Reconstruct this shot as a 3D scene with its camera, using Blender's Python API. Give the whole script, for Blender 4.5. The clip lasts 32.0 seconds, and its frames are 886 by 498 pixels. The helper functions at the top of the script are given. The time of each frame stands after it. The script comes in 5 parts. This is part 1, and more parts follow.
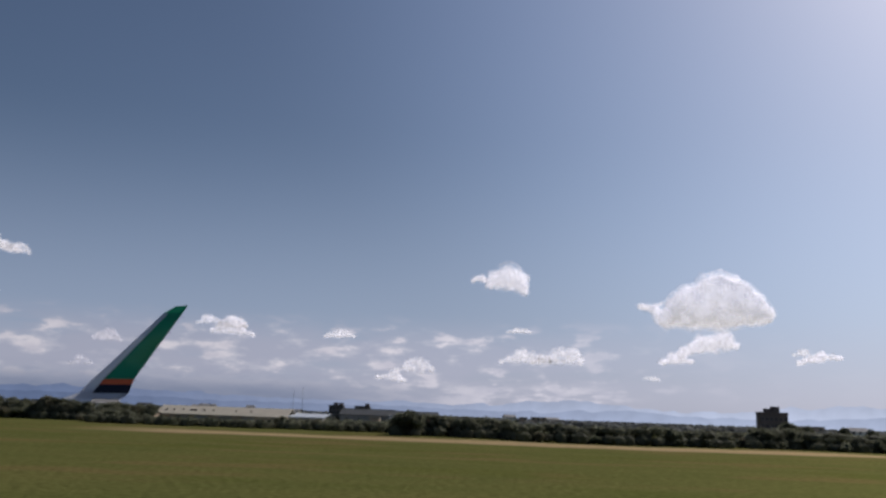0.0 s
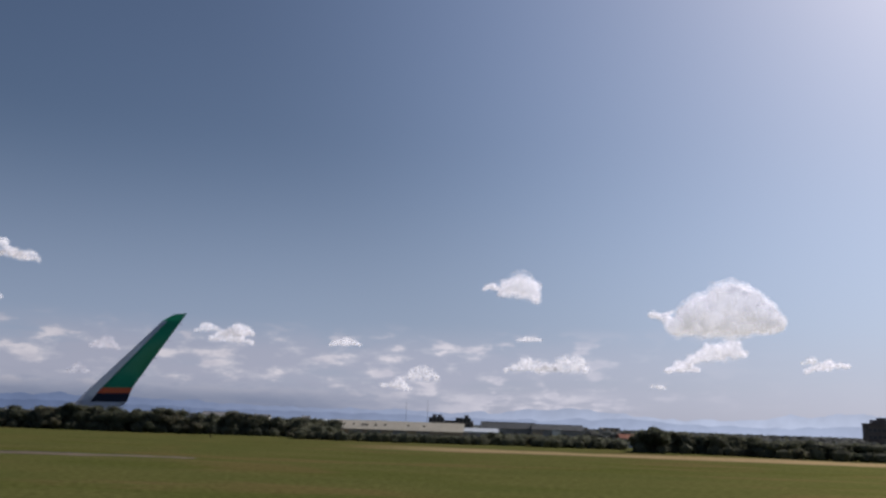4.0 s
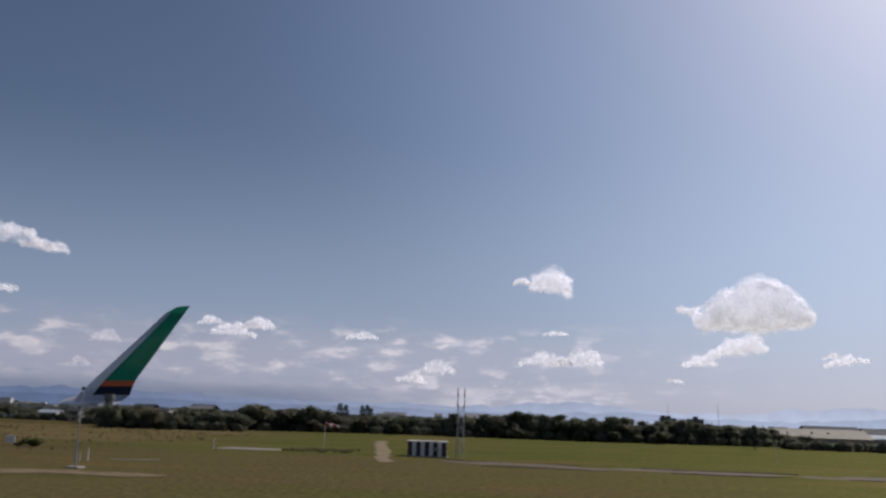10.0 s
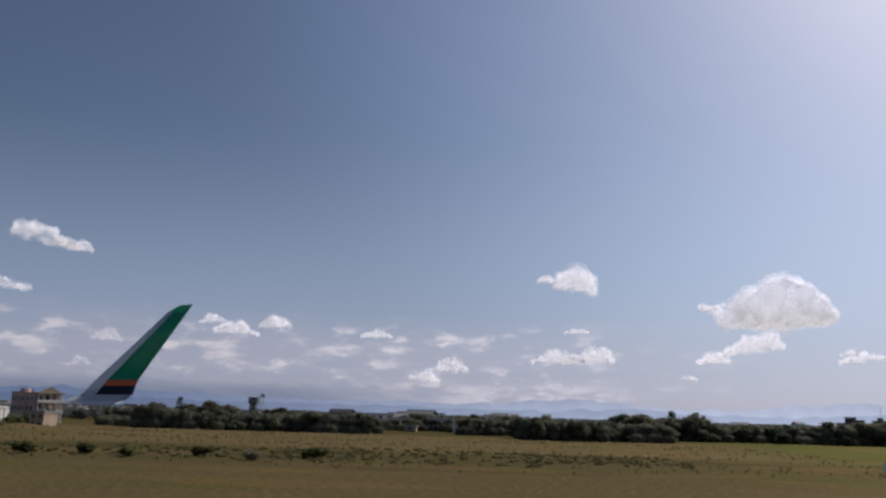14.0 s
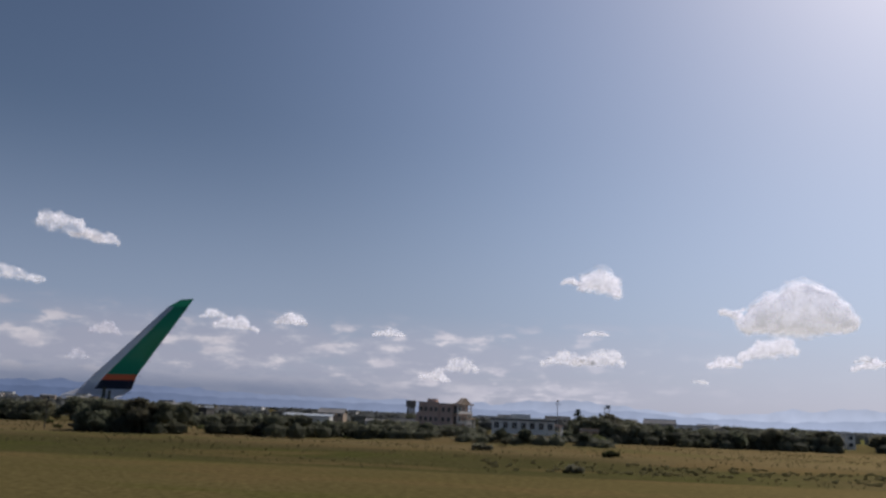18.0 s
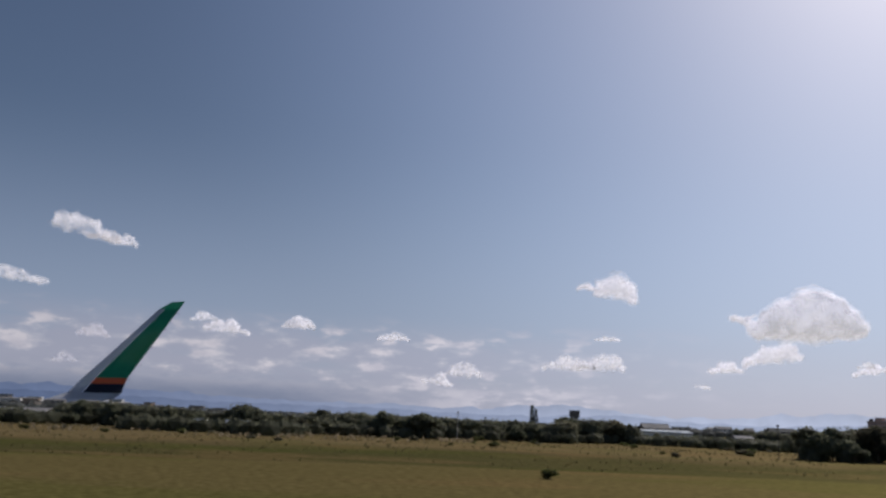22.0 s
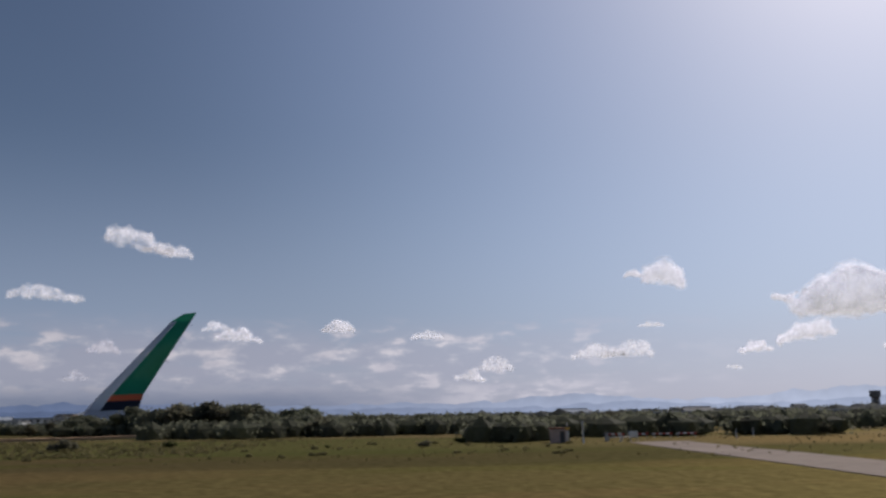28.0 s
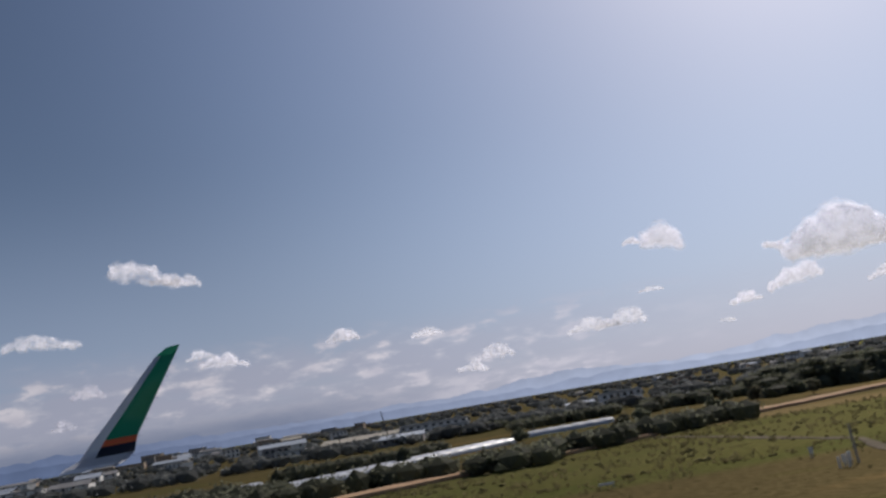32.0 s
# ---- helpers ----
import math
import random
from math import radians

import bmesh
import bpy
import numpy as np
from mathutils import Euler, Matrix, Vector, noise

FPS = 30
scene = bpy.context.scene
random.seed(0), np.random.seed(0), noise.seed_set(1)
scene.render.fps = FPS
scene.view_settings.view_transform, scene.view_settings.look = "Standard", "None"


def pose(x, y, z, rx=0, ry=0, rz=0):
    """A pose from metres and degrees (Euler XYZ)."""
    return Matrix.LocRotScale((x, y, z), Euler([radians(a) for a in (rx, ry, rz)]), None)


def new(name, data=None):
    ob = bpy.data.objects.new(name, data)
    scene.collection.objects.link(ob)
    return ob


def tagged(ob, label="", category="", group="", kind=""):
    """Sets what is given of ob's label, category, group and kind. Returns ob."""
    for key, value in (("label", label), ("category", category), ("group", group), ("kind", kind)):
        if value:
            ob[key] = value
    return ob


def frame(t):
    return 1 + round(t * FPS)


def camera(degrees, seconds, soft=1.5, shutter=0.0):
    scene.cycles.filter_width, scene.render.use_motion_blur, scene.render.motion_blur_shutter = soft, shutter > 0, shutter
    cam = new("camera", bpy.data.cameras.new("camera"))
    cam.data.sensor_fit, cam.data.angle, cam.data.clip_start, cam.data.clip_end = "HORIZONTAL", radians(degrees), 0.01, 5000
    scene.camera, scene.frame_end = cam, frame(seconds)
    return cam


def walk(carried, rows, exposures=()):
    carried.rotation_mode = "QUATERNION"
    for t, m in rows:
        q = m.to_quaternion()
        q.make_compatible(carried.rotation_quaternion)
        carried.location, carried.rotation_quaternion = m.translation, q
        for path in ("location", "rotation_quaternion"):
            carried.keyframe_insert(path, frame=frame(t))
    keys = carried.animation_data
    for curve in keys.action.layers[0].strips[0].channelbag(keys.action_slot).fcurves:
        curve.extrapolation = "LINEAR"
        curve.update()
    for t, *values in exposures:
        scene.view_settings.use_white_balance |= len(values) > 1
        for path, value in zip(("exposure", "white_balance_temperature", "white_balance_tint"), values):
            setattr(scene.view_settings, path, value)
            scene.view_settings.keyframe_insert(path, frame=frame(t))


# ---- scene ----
cam = camera(56.0, 32.0, soft=2.6, shutter=0.15)
# seconds, x, y, height, look up, lean, turn
ROWS = [
    (0.0, 151.22, 2.34, 6.00, 11.26, -2.02, 4.79),
    (0.5, 145.89, 2.18, 6.00, 11.51, -1.88, 4.96),
    (1.0, 139.91, 2.0, 6.00, 11.75, -1.55, 4.78),
    (1.5, 132.14, 1.78, 6.00, 11.87, -1.41, 4.52),
    (2.0, 123.39, 1.55, 6.00, 11.96, -1.78, 4.31),
    (2.5, 113.93, 1.33, 6.00, 12.07, -1.88, 4.09),
    (3.0, 103.76, 1.1, 6.00, 11.98, -1.94, 3.90),
    (3.5, 93.07, 0.88, 6.00, 11.93, -1.93, 3.95),
    (4.0, 81.51, 0.68, 6.00, 11.81, -1.93, 3.89),
    (4.5, 69.59, 0.5, 6.00, 11.7, -1.94, 3.81),
    (5.0, 57.48, 0.33, 6.00, 11.58, -1.94, 3.73),
    (5.5, 45.37, 0.21, 6.00, 11.46, -1.95, 3.66),
    (6.0, 33.64, 0.12, 6.00, 11.34, -1.71, 3.33),
    (6.5, 22.03, 0.05, 6.00, 11.20, -2.16, 3.30),
    (7.0, 10.07, 0.01, 6.00, 11.28, -1.89, 3.08),
    (7.5, -2.52, 0.00, 6.00, 11.42, -1.70, 2.84),
    (8.0, -15.73, 0.02, 6.00, 11.43, -1.87, 2.75),
    (8.5, -29.38, 0.09, 6.00, 11.48, -1.69, 2.52),
    (9.0, -43.47, 0.20, 6.00, 11.31, -1.90, 2.57),
    (9.5, -58.20, 0.34, 6.00, 11.33, -2.04, 2.37),
    (10.0, -73.30, 0.55, 6.00, 11.37, -1.94, 2.17),
    (10.5, -88.29, 0.80, 6.00, 11.22, -1.71, 1.95),
    (11.0, -103.32, 1.09, 6.00, 11.35, -1.77, 1.79),
    (11.5, -118.49, 1.43, 6.00, 11.29, -2.11, 1.82),
    (12.0, -133.96, 1.84, 6.00, 11.42, -1.60, 1.47),
    (12.5, -149.53, 2.28, 6.00, 11.21, -1.76, 1.27),
    (13.0, -165.15, 2.78, 6.00, 11.23, -1.83, 1.10),
    (13.5, -180.83, 3.34, 6.00, 11.09, -1.95, 1.03),
    (14.0, -196.61, 3.95, 6.00, 11.22, -1.62, 0.85),
    (14.5, -212.53, 4.61, 6.00, 11.05, -1.85, 0.65),
    (15.0, -228.86, 5.35, 6.00, 11.08, -1.94, 0.46),
    (15.5, -245.35, 6.15, 6.00, 11.12, -2.05, 0.28),
    (16.0, -261.93, 7.00, 6.00, 11.15, -2.16, 0.09),
    (16.5, -278.55, 7.92, 6.00, 11.18, -2.27, -0.10),
    (17.0, -295.27, 8.91, 6.00, 11.27, -2.25, -0.45),
    (17.5, -312.12, 9.95, 6.00, 11.12, -2.48, -0.50),
    (18.0, -329.12, 11.06, 6.00, 11.18, -2.46, -0.88),
    (18.5, -346.24, 12.25, 6.00, 11.26, -2.38, -1.07),
    (19.0, -363.34, 13.49, 5.93, 11.13, -2.86, -1.22),
    (19.5, -380.55, 14.80, 5.80, 11.39, -2.58, -1.31),
    (20.0, -397.79, 16.17, 5.60, 11.41, -2.54, -1.95),
    (20.5, -414.99, 17.61, 5.37, 11.42, -2.65, -2.34),
    (21.0, -432.54, 19.13, 5.10, 11.47, -2.58, -2.71),
    (21.5, -450.52, 20.76, 4.80, 11.49, -2.49, -3.03),
    (22.0, -468.56, 22.45, 4.54, 11.51, -2.48, -3.23),
    (22.5, -486.70, 24.23, 4.33, 11.54, -2.41, -3.10),
    (23.0, -504.9, 26.08, 4.15, 11.45, -2.53, -3.21),
    (23.5, -523.46, 28.04, 3.98, 11.55, -2.4, -3.20),
    (24.0, -542.25, 30.09, 3.80, 11.5, -2.57, -3.36),
    (24.5, -561.36, 32.27, 3.64, 11.54, -2.58, -3.65),
    (25.0, -580.82, 34.55, 3.48, 11.47, -2.36, -3.77),
    (25.5, -600.29, 36.91, 3.32, 11.4, -2.13, -4.00),
    (26.0, -619.76, 39.35, 3.16, 11.34, -1.9, -4.42),
    (26.5, -639.17, 41.87, 3.05, 11.27, -1.69, -4.88),
    (27.0, -658.19, 44.41, 3.00, 11.21, -1.05, -5.05),
    (27.5, -677.15, 47.02, 3.00, 11.16, 0.08, -5.07),
    (28.0, -696.14, 49.70, 3.07, 11.28, 1.10, -4.99),
    (28.5, -715.17, 52.47, 3.32, 11.43, 2.40, -5.05),
    (29.0, -734.23, 55.32, 3.74, 11.64, 3.46, -5.12),
    (29.5, -753.28, 58.25, 3.72, 11.31, 4.71, -5.48),
    (30.0, -772.27, 61.24, 4.00, 10.67, 5.67, -5.68),
    (30.5, -791.18, 64.30, 4.91, 10.47, 6.72, -6.08),
    (31.0, -810.05, 67.42, 6.09, 10.37, 7.58, -6.49),
    (31.5, -828.88, 70.62, 7.62, 10.38, 8.44, -6.85),
    (32.0, -847.71, 73.89, 8.65, 10.87, 9.53, -7.19),
]
# ROWS_END
walk(cam, [(t, pose(x, y, z, 90 + up, lean, turn)) for t, x, y, z, up, lean, turn in ROWS], [(0.0, 0.24, 6260, 15), (16.0, 0.16, 6260, 15), (32.0, 0.10, 6260, 15)])

# ---- world, sun ----
SUN_EL, SUN_AZ = radians(39.5), radians(39)
world = bpy.data.worlds.new("sky")
scene.world = world
world.use_nodes = True
wn = world.node_tree
sky = wn.nodes.new("ShaderNodeTexSky")
sky.sky_type = 'NISHITA'
sky.sun_disc = False
sky.sun_elevation, sky.sun_rotation = SUN_EL, SUN_AZ
sky.air_density, sky.dust_density, sky.ozone_density, sky.altitude = 1.0, 1.05, 2.0, 30
wn.nodes["Background"].inputs[1].default_value = 0.0515


def hazy_sky():
    """Pale haze low over the horizon all round, brighter towards the sun."""
    n, l = wn.nodes, wn.links
    co = n.new("ShaderNodeTexCoord")
    sep = n.new("ShaderNodeSeparateXYZ")
    l.new(co.outputs["Generated"], sep.inputs[0])

    def fade(lo, hi, a, c, value):
        k = n.new("ShaderNodeMapRange")
        k.interpolation_type = 'SMOOTHSTEP'
        k.inputs[1].default_value, k.inputs[2].default_value, k.inputs[3].default_value, k.inputs[4].default_value = lo, hi, a, c
        l.new(value, k.inputs[0])
        return k.outputs[0]

    def over(fac, base, colour):
        k = n.new("ShaderNodeMix")
        k.data_type = 'RGBA'
        l.new(fac, k.inputs[0])
        l.new(base, k.inputs[6])
        k.inputs[7].default_value = (*colour, 1)
        return k.outputs[2]

    up = sep.outputs[2]
    # brighter haze towards the sun
    dot = n.new("ShaderNodeVectorMath")
    dot.operation = 'DOT_PRODUCT'
    dot.inputs[1].default_value = (math.sin(SUN_AZ) * math.cos(SUN_EL), math.cos(SUN_AZ) * math.cos(SUN_EL), math.sin(SUN_EL))
    l.new(co.outputs["Generated"], dot.inputs[0])
    sunward = fade(0.60, 1.03, 0.77, 1.30, dot.outputs["Value"])

    def lit(colour):
        k = n.new("ShaderNodeVectorMath")
        k.operation = 'SCALE'
        l.new(colour, k.inputs[0])
        l.new(sunward, k.inputs[3])
        return k.outputs[0]

    haze = over(fade(0.0, 0.34, 0.66, 0.0, up), sky.outputs[0], (7.1, 8.6, 11.9))
    haze = over(fade(0.0, 0.10, 0.42, 0.0, up), haze, (9.6, 9.6, 10.7))
    return lit(haze)


wn.links.new(hazy_sky(), wn.nodes["Background"].inputs[0])

sun_data = bpy.data.lights.new("sun", 'SUN')
sun_data.energy, sun_data.angle, sun_data.color = 2.85, radians(0.53), (1.0, 0.93, 0.82)
sun = new("sun", sun_data)
to_sun = Vector((math.sin(SUN_AZ) * math.cos(SUN_EL), math.cos(SUN_AZ) * math.cos(SUN_EL), math.sin(SUN_EL)))
sun.matrix_world = Matrix.Translation((0, 0, 300)) @ to_sun.to_track_quat("Z", "Y").to_matrix().to_4x4()

# ---- the plan: s metres along the way, d metres off to its side ----
R = 4900.0


def at(s, d, z=0.0):
    a = s / R
    return Vector((-(R - d) * math.sin(a), R - (R - d) * math.cos(a), z))


def stand(s, d, z=0.0, turn=0.0):
    p = at(s, d, z)
    return pose(p.x, p.y, p.z, 0, 0, turn - math.degrees(s / R))


# ---- materials ----
def material(name):
    m = bpy.data.materials.new(name)
    m.use_nodes = True
    return m, m.node_tree.nodes, m.node_tree.links, m.node_tree.nodes["Principled BSDF"]


def paint(name, colour, rough=0.6, vary=0.25, scale=0.6, bump=0.0, metal=0.0, each=0.0, fine=9.0):
    """Surface with two sizes of mottling, and a tone of its own for each object."""
    m, n, l, b = material(name)
    if rough > 0.75:
        b.inputs["Specular IOR Level"].default_value = 0.08
    geo = n.new("ShaderNodeNewGeometry")
    big = n.new("ShaderNodeTexNoise")
    big.inputs["Scale"].default_value, big.inputs["Detail"].default_value = scale, 4
    small = n.new("ShaderNodeTexNoise")
    small.inputs["Scale"].default_value, small.inputs["Detail"].default_value = scale * fine, 3
    l.new(geo.outputs["Position"], big.inputs["Vector"])
    l.new(geo.outputs["Position"], small.inputs["Vector"])
    add = n.new("ShaderNodeMath")
    l.new(big.outputs["Fac"], add.inputs[0])
    l.new(small.outputs["Fac"], add.inputs[1])
    span = n.new("ShaderNodeMapRange")
    span.inputs[1].default_value, span.inputs[2].default_value = 0.65, 1.35
    span.inputs[3].default_value, span.inputs[4].default_value = 1 - vary, 1 + vary
    l.new(add.outputs[0], span.inputs[0])
    tone = span.outputs[0]
    if each:
        info = n.new("ShaderNodeObjectInfo")
        own = n.new("ShaderNodeMapRange")
        own.inputs[3].default_value, own.inputs[4].default_value = 1 - each, 1 + each
        l.new(info.outputs["Random"], own.inputs[0])
        mul = n.new("ShaderNodeMath")
        mul.operation = 'MULTIPLY'
        l.new(tone, mul.inputs[0])
        l.new(own.outputs[0], mul.inputs[1])
        tone = mul.outputs[0]
    mix = n.new("ShaderNodeVectorMath")
    mix.operation = 'SCALE'
    mix.inputs[0].default_value = colour
    l.new(tone, mix.inputs[3])
    l.new(mix.outputs[0], b.inputs["Base Color"])
    b.inputs["Roughness"].default_value, b.inputs["Metallic"].default_value = rough, metal
    if bump:
        bp = n.new("ShaderNodeBump")
        bp.inputs["Strength"].default_value, bp.inputs["Distance"].default_value = 0.6, bump
        l.new(small.outputs["Fac"], bp.inputs["Height"])
        l.new(bp.outputs[0], b.inputs["Normal"])
    return m


def leaf(name, colour, vary=0.45, each=0.3):
    m = paint(name, colour, 0.6, vary, 0.35, each=each, fine=5)
    n, l = m.node_tree.nodes, m.node_tree.links
    b = n["Principled BSDF"]
    glow = n.new("ShaderNodeBsdfTranslucent")
    l.new(b.inputs["Base Color"].links[0].from_socket, glow.inputs[0])
    mix = n.new("ShaderNodeMixShader")
    mix.inputs[0].default_value = 0.66
    l.new(b.outputs[0], mix.inputs[1])
    l.new(glow.outputs[0], mix.inputs[2])
    l.new(mix.outputs[0], n["Material Output"].inputs[0])
    b.inputs["Specular IOR Level"].default_value = 0.03
    return m


LEAF = leaf("leaf_dark", (0.150, 0.160, 0.108))
LEAF_B = leaf("leaf_olive", (0.180, 0.172, 0.118))
PINE = leaf("needle_green", (0.085, 0.095, 0.075))
BARK = paint("bark", (0.11, 0.085, 0.06), 0.9, 0.35, 2.0)
WHITE = paint("white_paint", (0.72, 0.71, 0.67), 0.6, 0.12, 0.3)
GREY = paint("grey_concrete", (0.30, 0.29, 0.28), 0.85, 0.2, 0.3)
DARK = paint("dark_concrete", (0.10, 0.095, 0.09), 0.9, 0.25, 0.25)
TAN = paint("tan_render", (0.42, 0.33, 0.25), 0.8, 0.15, 0.25)
BRICKISH = paint("reddish_brown_wall", (0.52, 0.39, 0.33), 0.85, 0.2, 0.3)
STEEL = paint("galvanised_steel", (0.38, 0.39, 0.40), 0.5, 0.15, 1.5, metal=0.5)
GLASS = paint("dark_window_glass", (0.03, 0.035, 0.04), 0.12, 0.3, 0.5)


def ground_material():
    m, n, l, b = material("airfield_grass")
    geo = n.new("ShaderNodeNewGeometry")
    sep = n.new("ShaderNodeSeparateXYZ")
    l.new(geo.outputs["Position"], sep.inputs[0])

    def math_node(op, a, c=None):
        k = n.new("ShaderNodeMath")
        k.operation = op
        for i, v in enumerate((a, c)):
            if isinstance(v, (int, float)):
                k.inputs[i].default_value = v
            elif v is not None:
                l.new(v, k.inputs[i])
        return k.outputs[0]

    def noise_node(scale, detail, stretch=1.0, shift=0.0):
        mp = n.new("ShaderNodeMapping")
        mp.inputs["Scale"].default_value = (scale, scale * stretch, scale)
        mp.inputs["Location"].default_value = (shift, shift, 0)
        l.new(geo.outputs["Position"], mp.inputs[0])
        t = n.new("ShaderNodeTexNoise")
        t.inputs["Scale"].default_value, t.inputs["Detail"].default_value = 1.0, detail
        l.new(mp.outputs[0], t.inputs["Vector"])
        return t.outputs["Fac"]

    dist = n.new("ShaderNodeVectorMath")
    dist.operation = 'DISTANCE'
    dist.inputs[1].default_value = (0, R, 0)
    l.new(geo.outputs["Position"], dist.inputs[0])
    off = math_node('SUBTRACT', R, dist.outputs["Value"])
    way = math_node('MULTIPLY', math_node('ARCTAN2', math_node('MULTIPLY', sep.outputs[0], -1.0), math_node('SUBTRACT', R, sep.outputs[1])), R)

    narrow = n.new("ShaderNodeMapRange")
    narrow.interpolation_type = 'SMOOTHSTEP'
    narrow.inputs[1].default_value, narrow.inputs[2].default_value = 420, 620
    narrow.inputs[3].default_value, narrow.inputs[4].default_value = 1.0, 0.58
    l.new(way, narrow.inputs[0])
    off = math_node('DIVIDE', off, narrow.outputs[0])
    wob = math_node('MULTIPLY', math_node('SUBTRACT', noise_node(0.03, 3), 0.5), 30.0)
    fuzzy = math_node('ADD', off, wob)

    def ramp(value, lo, hi, soft):
        """1 between lo and hi"""
        up = n.new("ShaderNodeMapRange")
        up.interpolation_type = 'SMOOTHSTEP'
        up.inputs[1].default_value, up.inputs[2].default_value = lo - soft, lo + soft
        l.new(value, up.inputs[0])
        dn = n.new("ShaderNodeMapRange")
        dn.interpolation_type = 'SMOOTHSTEP'
        dn.inputs[1].default_value, dn.inputs[2].default_value = hi - soft, hi + soft
        dn.inputs[3].default_value, dn.inputs[4].default_value = 1, 0
        l.new(value, dn.inputs[0])
        return math_node('MULTIPLY', up.outputs[0], dn.outputs[0])

    def blend(fac, a, c):
        k = n.new("ShaderNodeMix")
        k.data_type = 'RGBA'
        l.new(fac, k.inputs[0])
        for i, v in ((6, a), (7, c)):
            if isinstance(v, tuple):
                k.inputs[i].default_value = (*v, 1)
            else:
                l.new(v, k.inputs[i])
        return k.outputs[2]

    green = blend(noise_node(0.05, 5, 2.0), (0.074, 0.090, 0.026), (0.128, 0.116, 0.040))
    dry = blend(noise_node(0.045, 5, 2.5, 7.0), (0.128, 0.098, 0.046), (0.176, 0.134, 0.068))
    rough = blend(noise_node(0.08, 6, 1.5, 3.0), (0.066, 0.056, 0.026), (0.108, 0.085, 0.038))
    # fresh green at the start, drier further along
    late = ramp(math_node('ADD', way, math_node('MULTIPLY', wob, 1.5)), 135.0, 2000.0, 25.0)
    colour = blend(late, green, rough)
    colour = blend(math_node('MULTIPLY', ramp(fuzzy, 138, 234, 12), math_node('MULTIPLY', late, 0.9)), colour, dry)
    # short mown strip beside the pavement
    mown = math_node('MULTIPLY', ramp(off, -90, 90, 1.5), ramp(way, 190, 1200, 40))
    wide = math_node('MULTIPLY', ramp(off, -90, 120, 2.0), ramp(way, 722, 1400, 10))
    mown = math_node('MAXIMUM', mown, wide)
    colour = blend(math_node('MULTIPLY', wide, 0.85), colour, (0.086, 0.068, 0.032))
    colour = blend(math_node('MULTIPLY', math_node('SUBTRACT', mown, wide), 0.8), colour, blend(noise_node(0.04, 4, 3, 11), (0.108, 0.090, 0.034), (0.142, 0.112, 0.046)))
    # damp green hollow behind the mown strip
    hollow = math_node('MULTIPLY', ramp(math_node('ADD', off, math_node('MULTIPLY', wob, 0.4)), 91, 130, 5), ramp(way, 175, 690, 30))
    colour = blend(math_node('MULTIPLY', hollow, 0.55), colour, blend(noise_node(0.07, 5, 2.0, 61), (0.052, 0.060, 0.020), (0.078, 0.072, 0.028)))
    # worn brown ground
    worn = math_node('MULTIPLY', ramp(fuzzy, 24, 122, 12), ramp(way, 45, 290, 30))
    colour = blend(math_node('MULTIPLY', worn, math_node('MULTIPLY', 1.3, noise_node(0.05, 4, 2.0, 51))), colour, (0.118, 0.088, 0.046))
    # broad uneven patches of green, straw and bare soil
    colour = blend(math_node('MULTIPLY', ramp(noise_node(0.022, 4, 3.0, 21.0), 0.57, 2.0, 0.05), 0.28), colour, (0.066, 0.084, 0.016))
    colour = blend(math_node('MULTIPLY', ramp(noise_node(0.03, 5, 2.5, 33.0), 0.58, 2.0, 0.05), 0.5), colour, (0.150, 0.104, 0.046))
    # lively green scrub land behind the mown strip at the far end
    lush = math_node('MULTIPLY', ramp(math_node('ADD', off, math_node('MULTIPLY', wob, 0.3)), 122, 210, 3), ramp(way, 690, 1400, 30))
    colour = blend(math_node('MULTIPLY', lush, 0.75), colour, blend(noise_node(0.09, 5, 1.5, 41), (0.062, 0.074, 0.022), (0.094, 0.092, 0.032)))
    # straw-coloured far margin
    straw = math_node('MULTIPLY', ramp(math_node('ADD', off, math_node('MULTIPLY', wob, 0.25)), 190, 212, 4), ramp(way, -600, -60, 20))
    colour = blend(math_node('MULTIPLY', straw, 0.9), colour, (0.31, 0.23, 0.13))
    blades = noise_node(1.3, 6)
    shade = n.new("ShaderNodeMapRange")
    shade.inputs[1].default_value, shade.inputs[2].default_value = 0.3, 0.7
    shade.inputs[3].default_value, shade.inputs[4].default_value = 0.72, 1.16
    l.new(blades, shade.inputs[0])
    out = n.new("ShaderNodeVectorMath")
    out.operation = 'SCALE'
    l.new(colour, out.inputs[0])
    l.new(shade.outputs[0], out.inputs[3])
    l.new(out.outputs[0], b.inputs["Base Color"])
    b.inputs["Roughness"].default_value = 0.72
    b.inputs["Specular IOR Level"].default_value = 0.0
    bp = n.new("ShaderNodeBump")
    bp.inputs["Strength"].default_value, bp.inputs["Distance"].default_value = 0.8, 0.25
    l.new(blades, bp.inputs["Height"])
    l.new(bp.outputs[0], b.inputs["Normal"])
    # waxy blades: a weak gloss of the grass's own colour
    gloss, both = n.new("ShaderNodeBsdfGlossy"), n.new("ShaderNodeMixShader")
    wax = n.new("ShaderNodeVectorMath")
    wax.operation = 'SCALE'
    wax.inputs[3].default_value = 5.0
    l.new(out.outputs[0], wax.inputs[0])
    l.new(wax.outputs[0], gloss.inputs["Color"])
    gloss.inputs["Roughness"].default_value = 0.58
    l.new(bp.outputs[0], gloss.inputs["Normal"])
    both.inputs[0].default_value = 0.038
    l.new(b.outputs[0], both.inputs[1])
    l.new(gloss.outputs[0], both.inputs[2])
    l.new(both.outputs[0], n["Material Output"].inputs[0])
    return m


GRASS = ground_material()


